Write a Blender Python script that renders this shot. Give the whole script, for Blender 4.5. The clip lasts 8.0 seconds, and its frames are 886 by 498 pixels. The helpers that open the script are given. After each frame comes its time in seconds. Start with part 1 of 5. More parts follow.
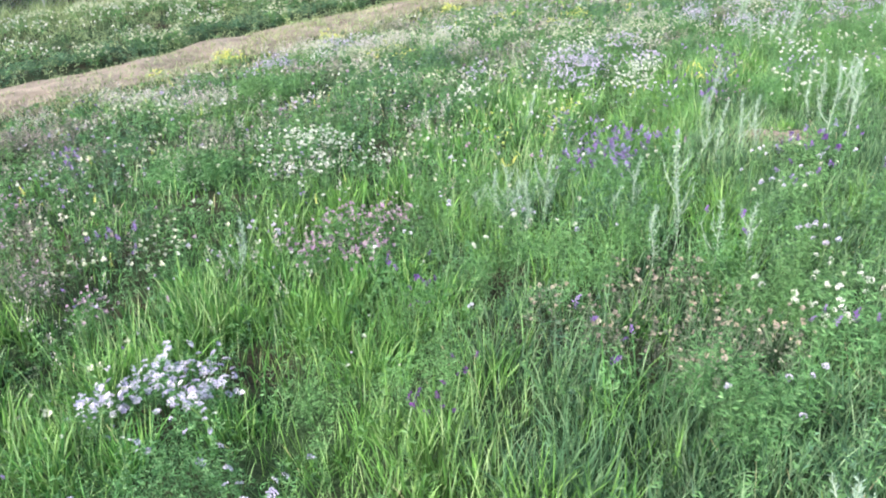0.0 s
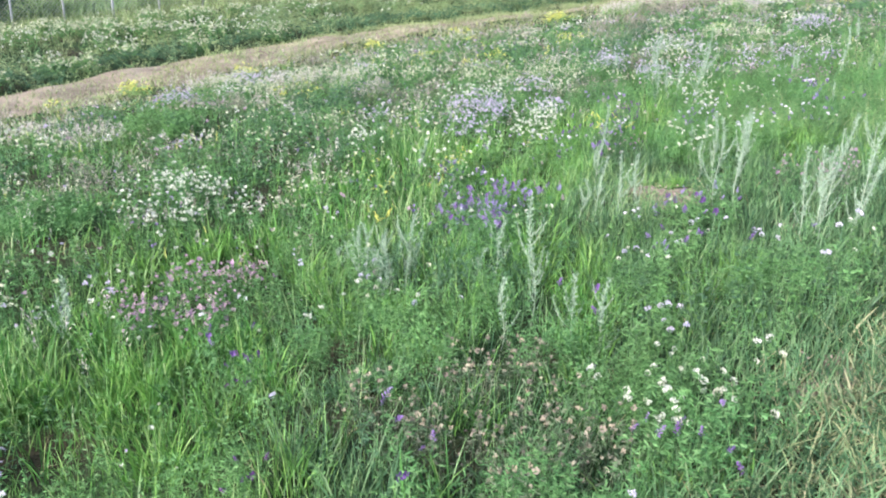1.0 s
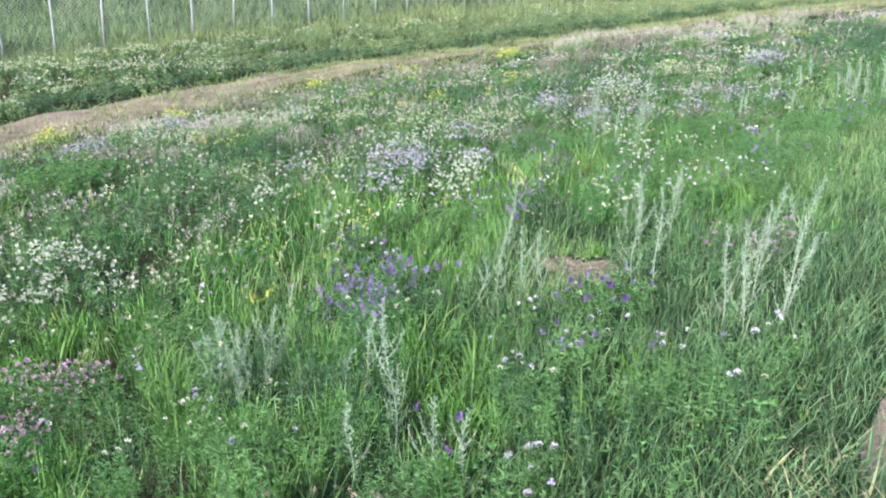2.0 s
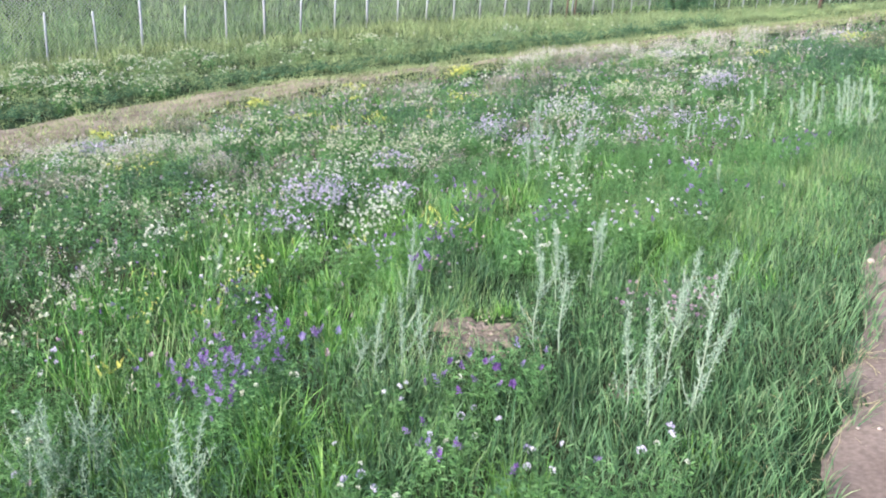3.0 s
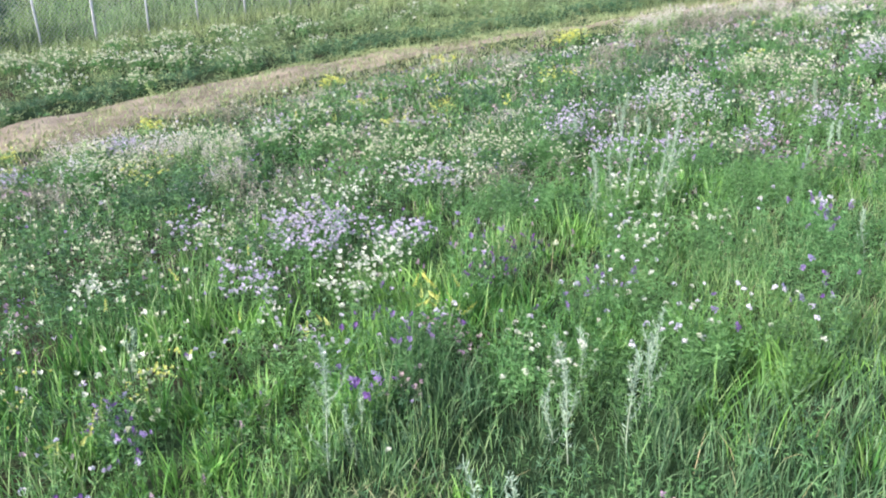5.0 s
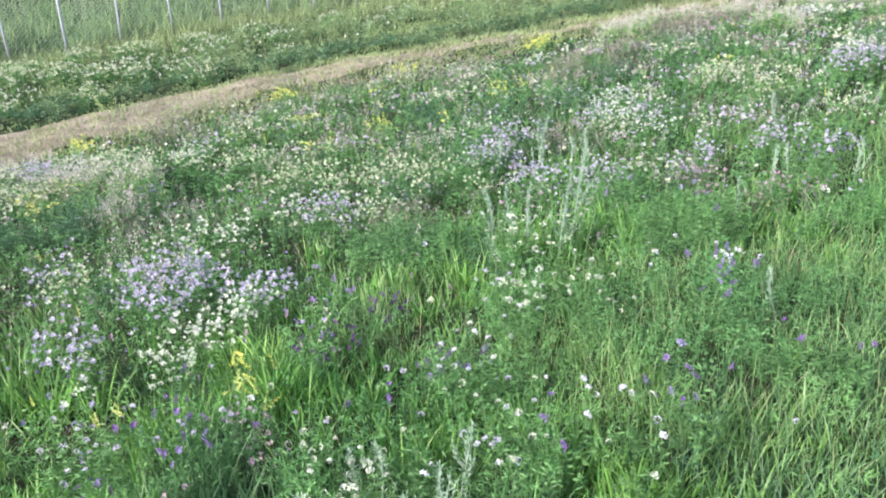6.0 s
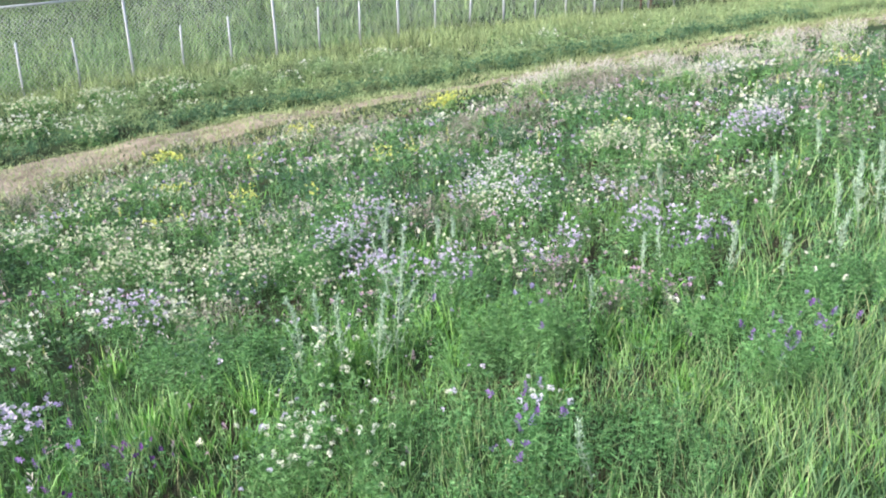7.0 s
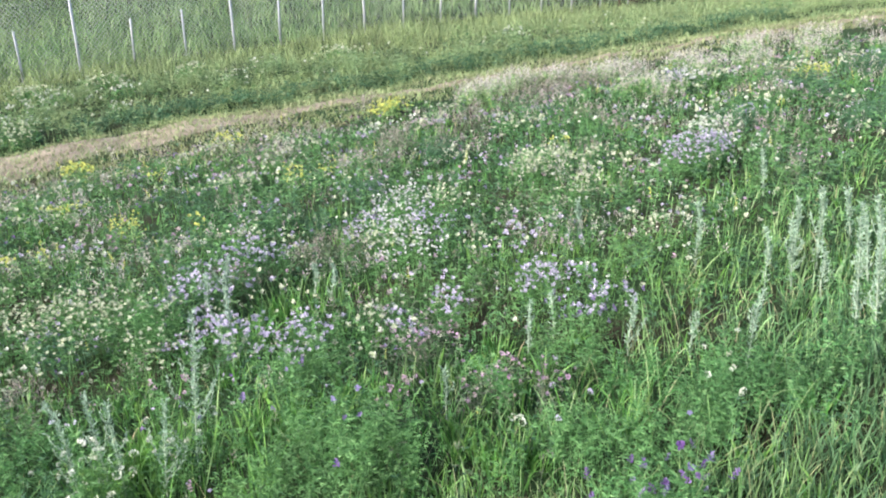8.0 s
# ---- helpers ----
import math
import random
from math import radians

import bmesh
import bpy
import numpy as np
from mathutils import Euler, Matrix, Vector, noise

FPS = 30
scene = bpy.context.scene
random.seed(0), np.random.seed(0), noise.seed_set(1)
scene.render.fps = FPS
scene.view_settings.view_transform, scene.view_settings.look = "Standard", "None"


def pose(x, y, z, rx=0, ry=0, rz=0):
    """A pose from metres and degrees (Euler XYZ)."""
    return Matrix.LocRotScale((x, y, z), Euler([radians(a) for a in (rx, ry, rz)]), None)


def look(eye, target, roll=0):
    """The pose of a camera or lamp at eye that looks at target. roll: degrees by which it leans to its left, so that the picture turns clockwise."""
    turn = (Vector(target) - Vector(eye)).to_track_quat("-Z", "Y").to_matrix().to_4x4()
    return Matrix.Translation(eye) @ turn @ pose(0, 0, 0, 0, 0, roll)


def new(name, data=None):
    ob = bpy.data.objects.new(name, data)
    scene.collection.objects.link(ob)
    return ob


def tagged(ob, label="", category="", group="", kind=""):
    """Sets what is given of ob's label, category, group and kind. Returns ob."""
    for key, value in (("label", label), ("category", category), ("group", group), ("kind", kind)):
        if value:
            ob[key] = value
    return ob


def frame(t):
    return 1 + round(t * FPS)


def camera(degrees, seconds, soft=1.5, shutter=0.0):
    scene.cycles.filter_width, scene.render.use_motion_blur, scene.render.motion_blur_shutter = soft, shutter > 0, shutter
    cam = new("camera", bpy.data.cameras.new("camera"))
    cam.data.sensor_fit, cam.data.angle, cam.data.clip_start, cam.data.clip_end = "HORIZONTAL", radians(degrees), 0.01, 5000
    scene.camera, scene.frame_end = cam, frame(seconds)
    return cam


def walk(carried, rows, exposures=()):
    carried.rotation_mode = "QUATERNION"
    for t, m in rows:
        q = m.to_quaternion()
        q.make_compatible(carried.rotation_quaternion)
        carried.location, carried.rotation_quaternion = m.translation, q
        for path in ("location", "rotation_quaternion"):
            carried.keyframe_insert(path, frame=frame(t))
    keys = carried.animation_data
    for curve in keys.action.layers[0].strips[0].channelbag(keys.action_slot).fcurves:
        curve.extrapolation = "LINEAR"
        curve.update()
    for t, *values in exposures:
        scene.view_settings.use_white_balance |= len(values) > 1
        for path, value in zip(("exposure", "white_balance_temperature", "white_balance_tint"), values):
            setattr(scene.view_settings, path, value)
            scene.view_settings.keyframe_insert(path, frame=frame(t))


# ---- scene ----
cam = camera(53.9, 8.0, 2.05)
METRES, EYE, TILT, LEAN, TURN = 8.0, 1.55, -26.0, -0.3, 0.0
ROWS = [
    (0.0, 0.0, 0.0, 0.0, -0.0, 0.0, 0.0),
    (0.5, 0.0385, 0.0232, 0.014, -1.32, 0.78, 0.37),
    (1.0, 0.0647, 0.0489, 0.0228, -3.41, 2.11, -0.92),
    (1.5, 0.1013, 0.0923, 0.0458, -4.03, 3.17, -0.18),
    (3.0, 0.2001, 0.1971, 0.1033, -6.33, 4.69, 0.19),
    (3.5, 0.242, 0.2506, 0.1276, -7.75, 4.0, 2.75),
    (4.0, 0.2697, 0.2969, 0.1512, -6.21, 2.54, 0.33),
    (4.5, 0.2843, 0.3525, 0.1775, 0.19, 1.76, -2.7),
    (6.0, 0.4108, 0.5037, 0.2444, 4.43, 1.41, -0.45),
    (6.5, 0.4626, 0.5401, 0.2666, 3.73, 3.38, -1.14),
    (7.0, 0.4999, 0.6006, 0.2909, 1.65, 4.28, 0.46),
    (7.5, 0.5428, 0.6514, 0.3167, 0.65, 3.89, 1.95),
    (8.0, 0.5873, 0.7057, 0.3477, 1.21, 3.55, 0.05),
]
walk(cam, [(t, pose(0, 0, EYE, TILT, LEAN, TURN) @ pose(METRES * x, METRES * y, METRES * z, 90 + pitch, roll, yaw)) for t, x, y, z, yaw, pitch, roll in ROWS],
     [(0, 1.46, 6150, 21.5), (1, 1.36, 6150, 21.5), (1.5, 1.2, 6150, 20.5), (3.5, 1.22, 6100, 21.5), (4.5, 1.24, 6150, 21.5), (6.5, 1.36, 6250, 18.5), (8, 1.25, 6300, 17.5)])

# ---- light ----
world = bpy.data.worlds.new("evening_sky")
world.use_nodes = True
scene.world = world
wn = world.node_tree
sky = wn.nodes.new("ShaderNodeTexSky")
sky.sky_type = "NISHITA"
sky.sun_disc = False
SUN_ELEV, SUN_ROT = 30.0, 235.0
sky.sun_elevation, sky.sun_rotation = radians(SUN_ELEV), radians(SUN_ROT)
sky.air_density, sky.dust_density = 1.0, 2.0
wn.nodes["Background"].inputs["Strength"].default_value = 0.105
wn.links.new(sky.outputs["Color"], wn.nodes["Background"].inputs["Color"])
sun = new("sun", bpy.data.lights.new("sun", "SUN"))
sun.data.energy, sun.data.angle, sun.data.color = 3.5, radians(10), (1.0, 0.95, 0.88)
ce = math.cos(radians(SUN_ELEV))
sun.matrix_world = look((ce * math.sin(radians(SUN_ROT)) * 50, ce * math.cos(radians(SUN_ROT)) * 50, math.sin(radians(SUN_ELEV)) * 50), (0, 0, 0))

# ---- materials ----
def ramp_mix(nt, fac_socket, colours):
    r = nt.nodes.new("ShaderNodeValToRGB")
    r.color_ramp.interpolation = "LINEAR"
    while len(r.color_ramp.elements) < len(colours):
        r.color_ramp.elements.new(0.5)
    for i, c in enumerate(colours):
        r.color_ramp.elements[i].position = i / max(1, len(colours) - 1)
        r.color_ramp.elements[i].color = (*c, 1)
    nt.links.new(fac_socket, r.inputs["Fac"])
    return r.outputs["Color"]


def foliage(name, colours, patch=None, trans=0.3, rough=0.55, per_object=False, patch_scale=0.7, spec=0.3, tuft=0.0, hollow_shade=0.6, vivid=0.92):
    """Leaf, blade or petal: colour varies from piece to piece and slowly over the ground; tuft paints in shaded hollows
    and lit tufts.
    """
    m = bpy.data.materials.new(name)
    m.use_nodes = True
    nt = m.node_tree
    nt.nodes.clear()
    out = nt.nodes.new("ShaderNodeOutputMaterial")
    bsdf = nt.nodes.new("ShaderNodeBsdfPrincipled")
    tr = nt.nodes.new("ShaderNodeBsdfTranslucent")
    mix = nt.nodes.new("ShaderNodeMixShader")
    mix.inputs[0].default_value = trans
    if per_object:
        rnd = nt.nodes.new("ShaderNodeObjectInfo").outputs["Random"]
    else:
        rnd = nt.nodes.new("ShaderNodeNewGeometry").outputs["Random Per Island"]
    col = ramp_mix(nt, rnd, colours)
    if patch:
        pos = nt.nodes.new("ShaderNodeNewGeometry").outputs["Position"]
        nz = nt.nodes.new("ShaderNodeTexNoise")
        nz.inputs["Scale"].default_value = patch_scale
        nz.inputs["Detail"].default_value = 3.0
        nt.links.new(pos, nz.inputs["Vector"])
        st = nt.nodes.new("ShaderNodeMapRange")
        st.inputs["From Min"].default_value, st.inputs["From Max"].default_value = 0.4, 0.65
        nt.links.new(nz.outputs["Fac"], st.inputs["Value"])
        mc = nt.nodes.new("ShaderNodeMixRGB")
        mc.inputs["Color2"].default_value = (*patch, 1)
        mulf = nt.nodes.new("ShaderNodeMath")
        mulf.operation = "MULTIPLY"
        mulf.inputs[1].default_value = 0.6
        nt.links.new(st.outputs["Result"], mulf.inputs[0])
        nt.links.new(mulf.outputs[0], mc.inputs["Fac"])
        nt.links.new(col, mc.inputs["Color1"])
        col = mc.outputs["Color"]
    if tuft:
        # noise in the colour stands in for shaded gaps and brightly lit tufts
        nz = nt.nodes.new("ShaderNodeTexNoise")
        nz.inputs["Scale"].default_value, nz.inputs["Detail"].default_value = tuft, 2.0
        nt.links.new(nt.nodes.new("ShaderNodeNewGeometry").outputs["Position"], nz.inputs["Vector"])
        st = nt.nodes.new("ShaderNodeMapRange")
        for key, value in (("From Min", 0.36), ("From Max", 0.64), ("To Min", hollow_shade), ("To Max", 1.28)):
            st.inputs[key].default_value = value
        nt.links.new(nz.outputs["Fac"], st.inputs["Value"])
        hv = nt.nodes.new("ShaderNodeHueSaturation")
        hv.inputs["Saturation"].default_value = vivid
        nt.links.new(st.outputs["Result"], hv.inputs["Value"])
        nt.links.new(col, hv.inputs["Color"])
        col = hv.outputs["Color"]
    bsdf.inputs["Roughness"].default_value = rough
    bsdf.inputs["Specular IOR Level"].default_value = spec
    nt.links.new(col, bsdf.inputs["Base Color"])
    nt.links.new(col, tr.inputs["Color"])
    nt.links.new(bsdf.outputs[0], mix.inputs[1])
    nt.links.new(tr.outputs[0], mix.inputs[2])
    nt.links.new(mix.outputs[0], out.inputs["Surface"])
    return m


def earth(name, dark, light, green=None, scale=3.0, bump=0.5):
    m = bpy.data.materials.new(name)
    m.use_nodes = True
    nt = m.node_tree
    bsdf = nt.nodes["Principled BSDF"]
    pos = nt.nodes.new("ShaderNodeNewGeometry").outputs["Position"]
    big, fine = nt.nodes.new("ShaderNodeTexNoise"), nt.nodes.new("ShaderNodeTexNoise")
    big.inputs["Scale"].default_value, big.inputs["Detail"].default_value = scale, 6.0
    fine.inputs["Scale"].default_value, fine.inputs["Detail"].default_value = 55.0, 5.0
    vor = nt.nodes.new("ShaderNodeTexVoronoi")
    vor.inputs["Scale"].default_value = 38.0
    for n in (big, fine, vor):
        nt.links.new(pos, n.inputs["Vector"])
    c1 = ramp_mix(nt, big.outputs["Fac"], [dark, dark, light, light])
    mc = nt.nodes.new("ShaderNodeMixRGB")
    mc.blend_type = "OVERLAY"
    mc.inputs["Fac"].default_value = 0.55
    nt.links.new(c1, mc.inputs["Color1"])
    nt.links.new(fine.outputs["Fac"], mc.inputs["Color2"])
    col = mc.outputs["Color"]
    if green:
        g = nt.nodes.new("ShaderNodeTexNoise")
        g.inputs["Scale"].default_value, g.inputs["Detail"].default_value = 1.3, 8.0
        nt.links.new(pos, g.inputs["Vector"])
        mr = nt.nodes.new("ShaderNodeMapRange")
        mr.inputs["From Min"].default_value, mr.inputs["From Max"].default_value = 0.36, 0.54
        nt.links.new(g.outputs["Fac"], mr.inputs["Value"])
        m2 = nt.nodes.new("ShaderNodeMixRGB")
        m2.inputs["Color2"].default_value = (*green, 1)
        nt.links.new(mr.outputs["Result"], m2.inputs["Fac"])
        nt.links.new(col, m2.inputs["Color1"])
        col = m2.outputs["Color"]
    nt.links.new(col, bsdf.inputs["Base Color"])
    bsdf.inputs["Roughness"].default_value = 0.95
    bsdf.inputs["Specular IOR Level"].default_value = 0.15
    add = nt.nodes.new("ShaderNodeMath")
    add.operation = "ADD"
    nt.links.new(fine.outputs["Fac"], add.inputs[0])
    nt.links.new(vor.outputs["Distance"], add.inputs[1])
    bp = nt.nodes.new("ShaderNodeBump")
    bp.inputs["Strength"].default_value, bp.inputs["Distance"].default_value = bump, 0.02
    nt.links.new(add.outputs[0], bp.inputs["Height"])
    nt.links.new(bp.outputs["Normal"], bsdf.inputs["Normal"])
    return m


def metal(name, base, rough):
    m = bpy.data.materials.new(name)
    m.use_nodes = True
    nt = m.node_tree
    bsdf = nt.nodes["Principled BSDF"]
    nz = nt.nodes.new("ShaderNodeTexNoise")
    nz.inputs["Scale"].default_value = 9.0
    nt.links.new(nt.nodes.new("ShaderNodeNewGeometry").outputs["Position"], nz.inputs["Vector"])
    nt.links.new(ramp_mix(nt, nz.outputs["Fac"], [tuple(0.75 * c for c in base), base]), bsdf.inputs["Base Color"])
    bsdf.inputs["Metallic"].default_value, bsdf.inputs["Roughness"].default_value = 0.35, rough
    return m


M_GRASS = foliage("meadow_grass_blade", [(0.04, 0.15, 0.035), (0.08, 0.25, 0.055), (0.15, 0.36, 0.07), (0.27, 0.44, 0.14)], patch=(0.19, 0.38, 0.08), trans=0.3, rough=0.45, spec=0.42, vivid=1.0, tuft=4.5, hollow_shade=0.64)
M_PALE = foliage("pale_grass_blade", [(0.15, 0.35, 0.1), (0.23, 0.42, 0.14), (0.37, 0.49, 0.22)], patch=(0.22, 0.41, 0.11), trans=0.28, tuft=3.5, hollow_shade=0.65)
M_DRY = foliage("dry_straw", [(0.38, 0.34, 0.17), (0.5, 0.45, 0.27), (0.3, 0.33, 0.14)], trans=0.2, rough=0.7)
M_STRAWGREEN = foliage("yellowing_grass_blade", [(0.28, 0.31, 0.16), (0.37, 0.375, 0.22), (0.23, 0.31, 0.14)], patch=(0.25, 0.33, 0.13), patch_scale=1.1, trans=0.2, rough=0.7)
M_HERB = foliage("leafy_herb", [(0.065, 0.2, 0.06), (0.11, 0.28, 0.09), (0.18, 0.36, 0.13)], patch=(0.16, 0.33, 0.095), trans=0.35, vivid=0.97, tuft=5.0, hollow_shade=0.64)
M_DARKHERB = foliage("dark_herb", [(0.04, 0.12, 0.055), (0.07, 0.185, 0.085), (0.12, 0.25, 0.115)], trans=0.27, tuft=4.0, hollow_shade=0.66)
M_OLIVE = foliage("field_grass_blade", [(0.17, 0.26, 0.095), (0.235, 0.345, 0.13), (0.34, 0.43, 0.19)], patch=(0.32, 0.4, 0.145), trans=0.3, patch_scale=0.35, tuft=1.6, hollow_shade=0.6)
M_FIELD = foliage("tall_field_grass", [(0.14, 0.28, 0.09), (0.2, 0.36, 0.125), (0.32, 0.45, 0.2)], patch=(0.3, 0.42, 0.15), trans=0.42, patch_scale=0.3, tuft=0.9, hollow_shade=0.65)
M_BANKHERB = foliage("bank_herb", [(0.125, 0.23, 0.095), (0.19, 0.315, 0.13), (0.29, 0.41, 0.19)], patch=(0.26, 0.37, 0.14), patch_scale=1.6, trans=0.3, tuft=2.0, hollow_shade=0.64)
M_SILVER = foliage("wormwood_leaf", [(0.24, 0.37, 0.265), (0.32, 0.455, 0.33), (0.42, 0.545, 0.415)], trans=0.2, rough=0.8)
M_SILVERSTEM = foliage("wormwood_stem", [(0.3, 0.4, 0.28), (0.38, 0.47, 0.34)], trans=0.05, rough=0.8)
M_BROWNLEAF = foliage("withering_leaf", [(0.09, 0.17, 0.08), (0.16, 0.22, 0.12), (0.16, 0.16, 0.115)], trans=0.2, rough=0.7, tuft=5.0, hollow_shade=0.64)
PETAL = {}
for key, cols in {
    "white": [(0.62, 0.67, 0.54), (0.73, 0.76, 0.67), (0.54, 0.6, 0.43)],
    "lilac": [(0.45, 0.4, 0.57), (0.54, 0.49, 0.65), (0.63, 0.6, 0.67), (0.41, 0.35, 0.51)],
    "palelilac": [(0.58, 0.54, 0.72), (0.7, 0.67, 0.8), (0.78, 0.76, 0.82), (0.52, 0.48, 0.66)],
    "purple": [(0.16, 0.085, 0.26), (0.23, 0.13, 0.36), (0.32, 0.24, 0.46), (0.3, 0.28, 0.48)],
    "dark": [(0.1, 0.035, 0.17), (0.16, 0.06, 0.26), (0.28, 0.09, 0.34)],
    "pink": [(0.41, 0.25, 0.38), (0.48, 0.34, 0.44), (0.44, 0.36, 0.34), (0.34, 0.24, 0.34)],
    "clover": [(0.6, 0.64, 0.52), (0.68, 0.71, 0.62), (0.54, 0.57, 0.42)],
    "yellow": [(0.62, 0.64, 0.12), (0.7, 0.72, 0.2), (0.5, 0.58, 0.2)],
    "cream": [(0.54, 0.58, 0.39), (0.65, 0.68, 0.51), (0.46, 0.53, 0.31)],
    "frost": [(0.68, 0.69, 0.64), (0.76, 0.77, 0.7), (0.64, 0.62, 0.68), (0.58, 0.61, 0.52)],
    "dust": [(0.3, 0.25, 0.24), (0.4, 0.34, 0.32), (0.34, 0.31, 0.23), (0.26, 0.26, 0.2)],
    "seed": [(0.52, 0.48, 0.42), (0.64, 0.62, 0.5), (0.54, 0.49, 0.52), (0.56, 0.57, 0.42)],
    "dryhead": [(0.42, 0.37, 0.25), (0.26, 0.22, 0.18), (0.54, 0.51, 0.36)],
}.items():
    PETAL[key] = (foliage(key + "_petal", cols, trans=0.3, rough=0.7), foliage(key + "_flower", cols, trans=0.3, rough=0.7, per_object=True))
M_SOIL = earth("meadow_soil", (0.025, 0.026, 0.014), (0.055, 0.05, 0.028), green=(0.03, 0.06, 0.022))
M_EDGEGRASS = foliage("path_grass_blade", [(0.042, 0.125, 0.052), (0.07, 0.185, 0.07), (0.12, 0.26, 0.095), (0.21, 0.345, 0.155)], trans=0.25, tuft=5.0, hollow_shade=0.64)
M_PATH = earth("trodden_earth", (0.19, 0.15, 0.12), (0.285, 0.235, 0.19), scale=2.2, bump=0.12)
M_CLOD = earth("patch_earth", (0.17, 0.14, 0.105), (0.32, 0.265, 0.2), scale=14.0, bump=0.4)
M_TRACK = earth("track_earth", (0.19, 0.165, 0.115), (0.34, 0.295, 0.22), scale=2.4, bump=0.4)
M_STONE = earth("pale_stone", (0.4, 0.33, 0.27), (0.55, 0.47, 0.4), scale=20.0, bump=0.3)
M_ZINC = metal("galvanised_steel", (0.62, 0.65, 0.68), 0.5)
M_WIRE = metal("galvanised_wire", (0.44, 0.47, 0.46), 0.55)
M_RUST = earth("weathered_wood", (0.085, 0.06, 0.048), (0.15, 0.11, 0.085), scale=9.0)
M_BARK = earth("bark", (0.08, 0.06, 0.04), (0.16, 0.13, 0.1), scale=12.0)

# ---- mesh building ----
RNG = np.random.default_rng(7)


class Soup:
    """Vertices and faces gathered from arrays, then linked as one mesh."""

    def __init__(self):
        self.v, self.loops, self.sizes, self.n = [], [], [], 0

    def faces(self, verts, idx):
        """verts (N, k, 3); idx: list of tuples of corners within each k."""
        if not len(verts):
            return
        nn, k, _ = verts.shape
        base = self.n + np.arange(nn)[:, None] * k
        self.v.append(verts.reshape(-1, 3))
        for f in idx:
            self.loops.append((base + np.array(f)[None, :]).reshape(-1))
            self.sizes.append(np.full(nn, len(f), np.int32))
        self.n += nn * k

    def diamonds(self, base, along, side, length, width, wide_at=0.5):
        """Leaflets: kite quads from base along a direction."""
        L, W = np.asarray(length)[:, None], np.asarray(width)[:, None]
        mid = base + along * L * wide_at
        self.faces(np.stack([base, mid + side * W * 0.5, base + along * L, mid - side * W * 0.5], 1), [(0, 1, 2, 3)])

    def blades(self, base, length, width, az, lean, bend, segs, twist=None):
        n = len(base)
        if n == 0:
            return
        if twist is None:
            twist = RNG.uniform(0, 2 * np.pi, n)
        hd = np.stack([np.cos(az), np.sin(az), np.zeros(n)], 1)
        wd = np.stack([np.cos(twist), np.sin(twist), np.zeros(n)], 1)
        p, rows = base.copy(), []
        step = (length / segs)[:, None]
        for k in range(segs + 1):
            s = k / segs
            if k == segs:
                rows.append(p[:, None])
            else:
                w = (width * (1 - 0.55 * s * s) * (0.75 if k == 0 else 1.0))[:, None] * 0.5
                rows.append(np.stack([p - wd * w, p + wd * w], 1))
                th = (lean + bend * (s + 0.5 / segs))[:, None]
                p = p + step * (hd * np.sin(th) + np.array([0, 0, 1.0]) * np.cos(th))
        idx = [(2 * k, 2 * k + 1, 2 * k + 3, 2 * k + 2) for k in range(segs - 1)]
        idx.append((2 * segs - 2, 2 * segs - 1, 2 * segs))
        self.faces(np.concatenate(rows, 1), idx)

    def tube(self, pts, radii, sides=5):
        pts, radii = np.asarray(pts, float), np.asarray(radii, float)
        d = np.gradient(pts, axis=0)
        d /= np.linalg.norm(d, axis=1)[:, None] + 1e-9
        ref = np.where(np.abs(d[:, 2:]) > 0.9, [[1.0, 0, 0]], [[0, 0, 1.0]])
        u = np.cross(d, ref)
        u /= np.linalg.norm(u, axis=1)[:, None] + 1e-9
        w = np.cross(d, u)
        a = np.arange(sides) * 2 * np.pi / sides
        ring = pts[:, None] + radii[:, None, None] * (u[:, None] * np.cos(a)[None, :, None] + w[:, None] * np.sin(a)[None, :, None])
        n = len(pts)
        idx = [(i * sides + j, i * sides + (j + 1) % sides, (i + 1) * sides + (j + 1) % sides, (i + 1) * sides + j) for i in range(n - 1) for j in range(sides)]
        idx.append(tuple(range(sides - 1, -1, -1)))
        idx.append(tuple((n - 1) * sides + j for j in range(sides)))
        self.faces(ring.reshape(1, -1, 3), idx)

    def mesh(self, name, material, smooth=False):
        me = bpy.data.meshes.new(name)
        if self.n:
            v = np.concatenate(self.v).astype(np.float32)
            lp = np.concatenate(self.loops).astype(np.int32)
            sz = np.concatenate(self.sizes)
            me.vertices.add(len(v))
            me.vertices.foreach_set("co", v.ravel())
            me.loops.add(len(lp))
            me.loops.foreach_set("vertex_index", lp)
            me.polygons.add(len(sz))
            st = np.zeros(len(sz), np.int32)
            st[1:] = np.cumsum(sz)[:-1]
            me.polygons.foreach_set("loop_start", st)
            if smooth:
                me.polygons.foreach_set("use_smooth", np.ones(len(sz), bool))
            me.update(calc_edges=True)
        me.materials.append(material)
        return me


def part(name, mesh, parent, label=""):
    ob = new(name, mesh)
    ob.parent = parent
    return tagged(ob, label)


def thing(name, x, y, label, category, group=""):
    ob = new(name)
    ob.empty_display_size = 0.1
    ob.location = (x, y, float(soil(np.array([x]), np.array([y]))[0]))
    return tagged(ob, label, category, group)


def unit(v):
    return v / (np.linalg.norm(v, axis=-1, keepdims=True) + 1e-9)


def rand_dirs(n, up=0.0):
    v = RNG.normal(size=(n, 3))
    v[:, 2] += up
    return unit(v)


def side_of(along):
    return unit(np.cross(along, rand_dirs(len(along))))

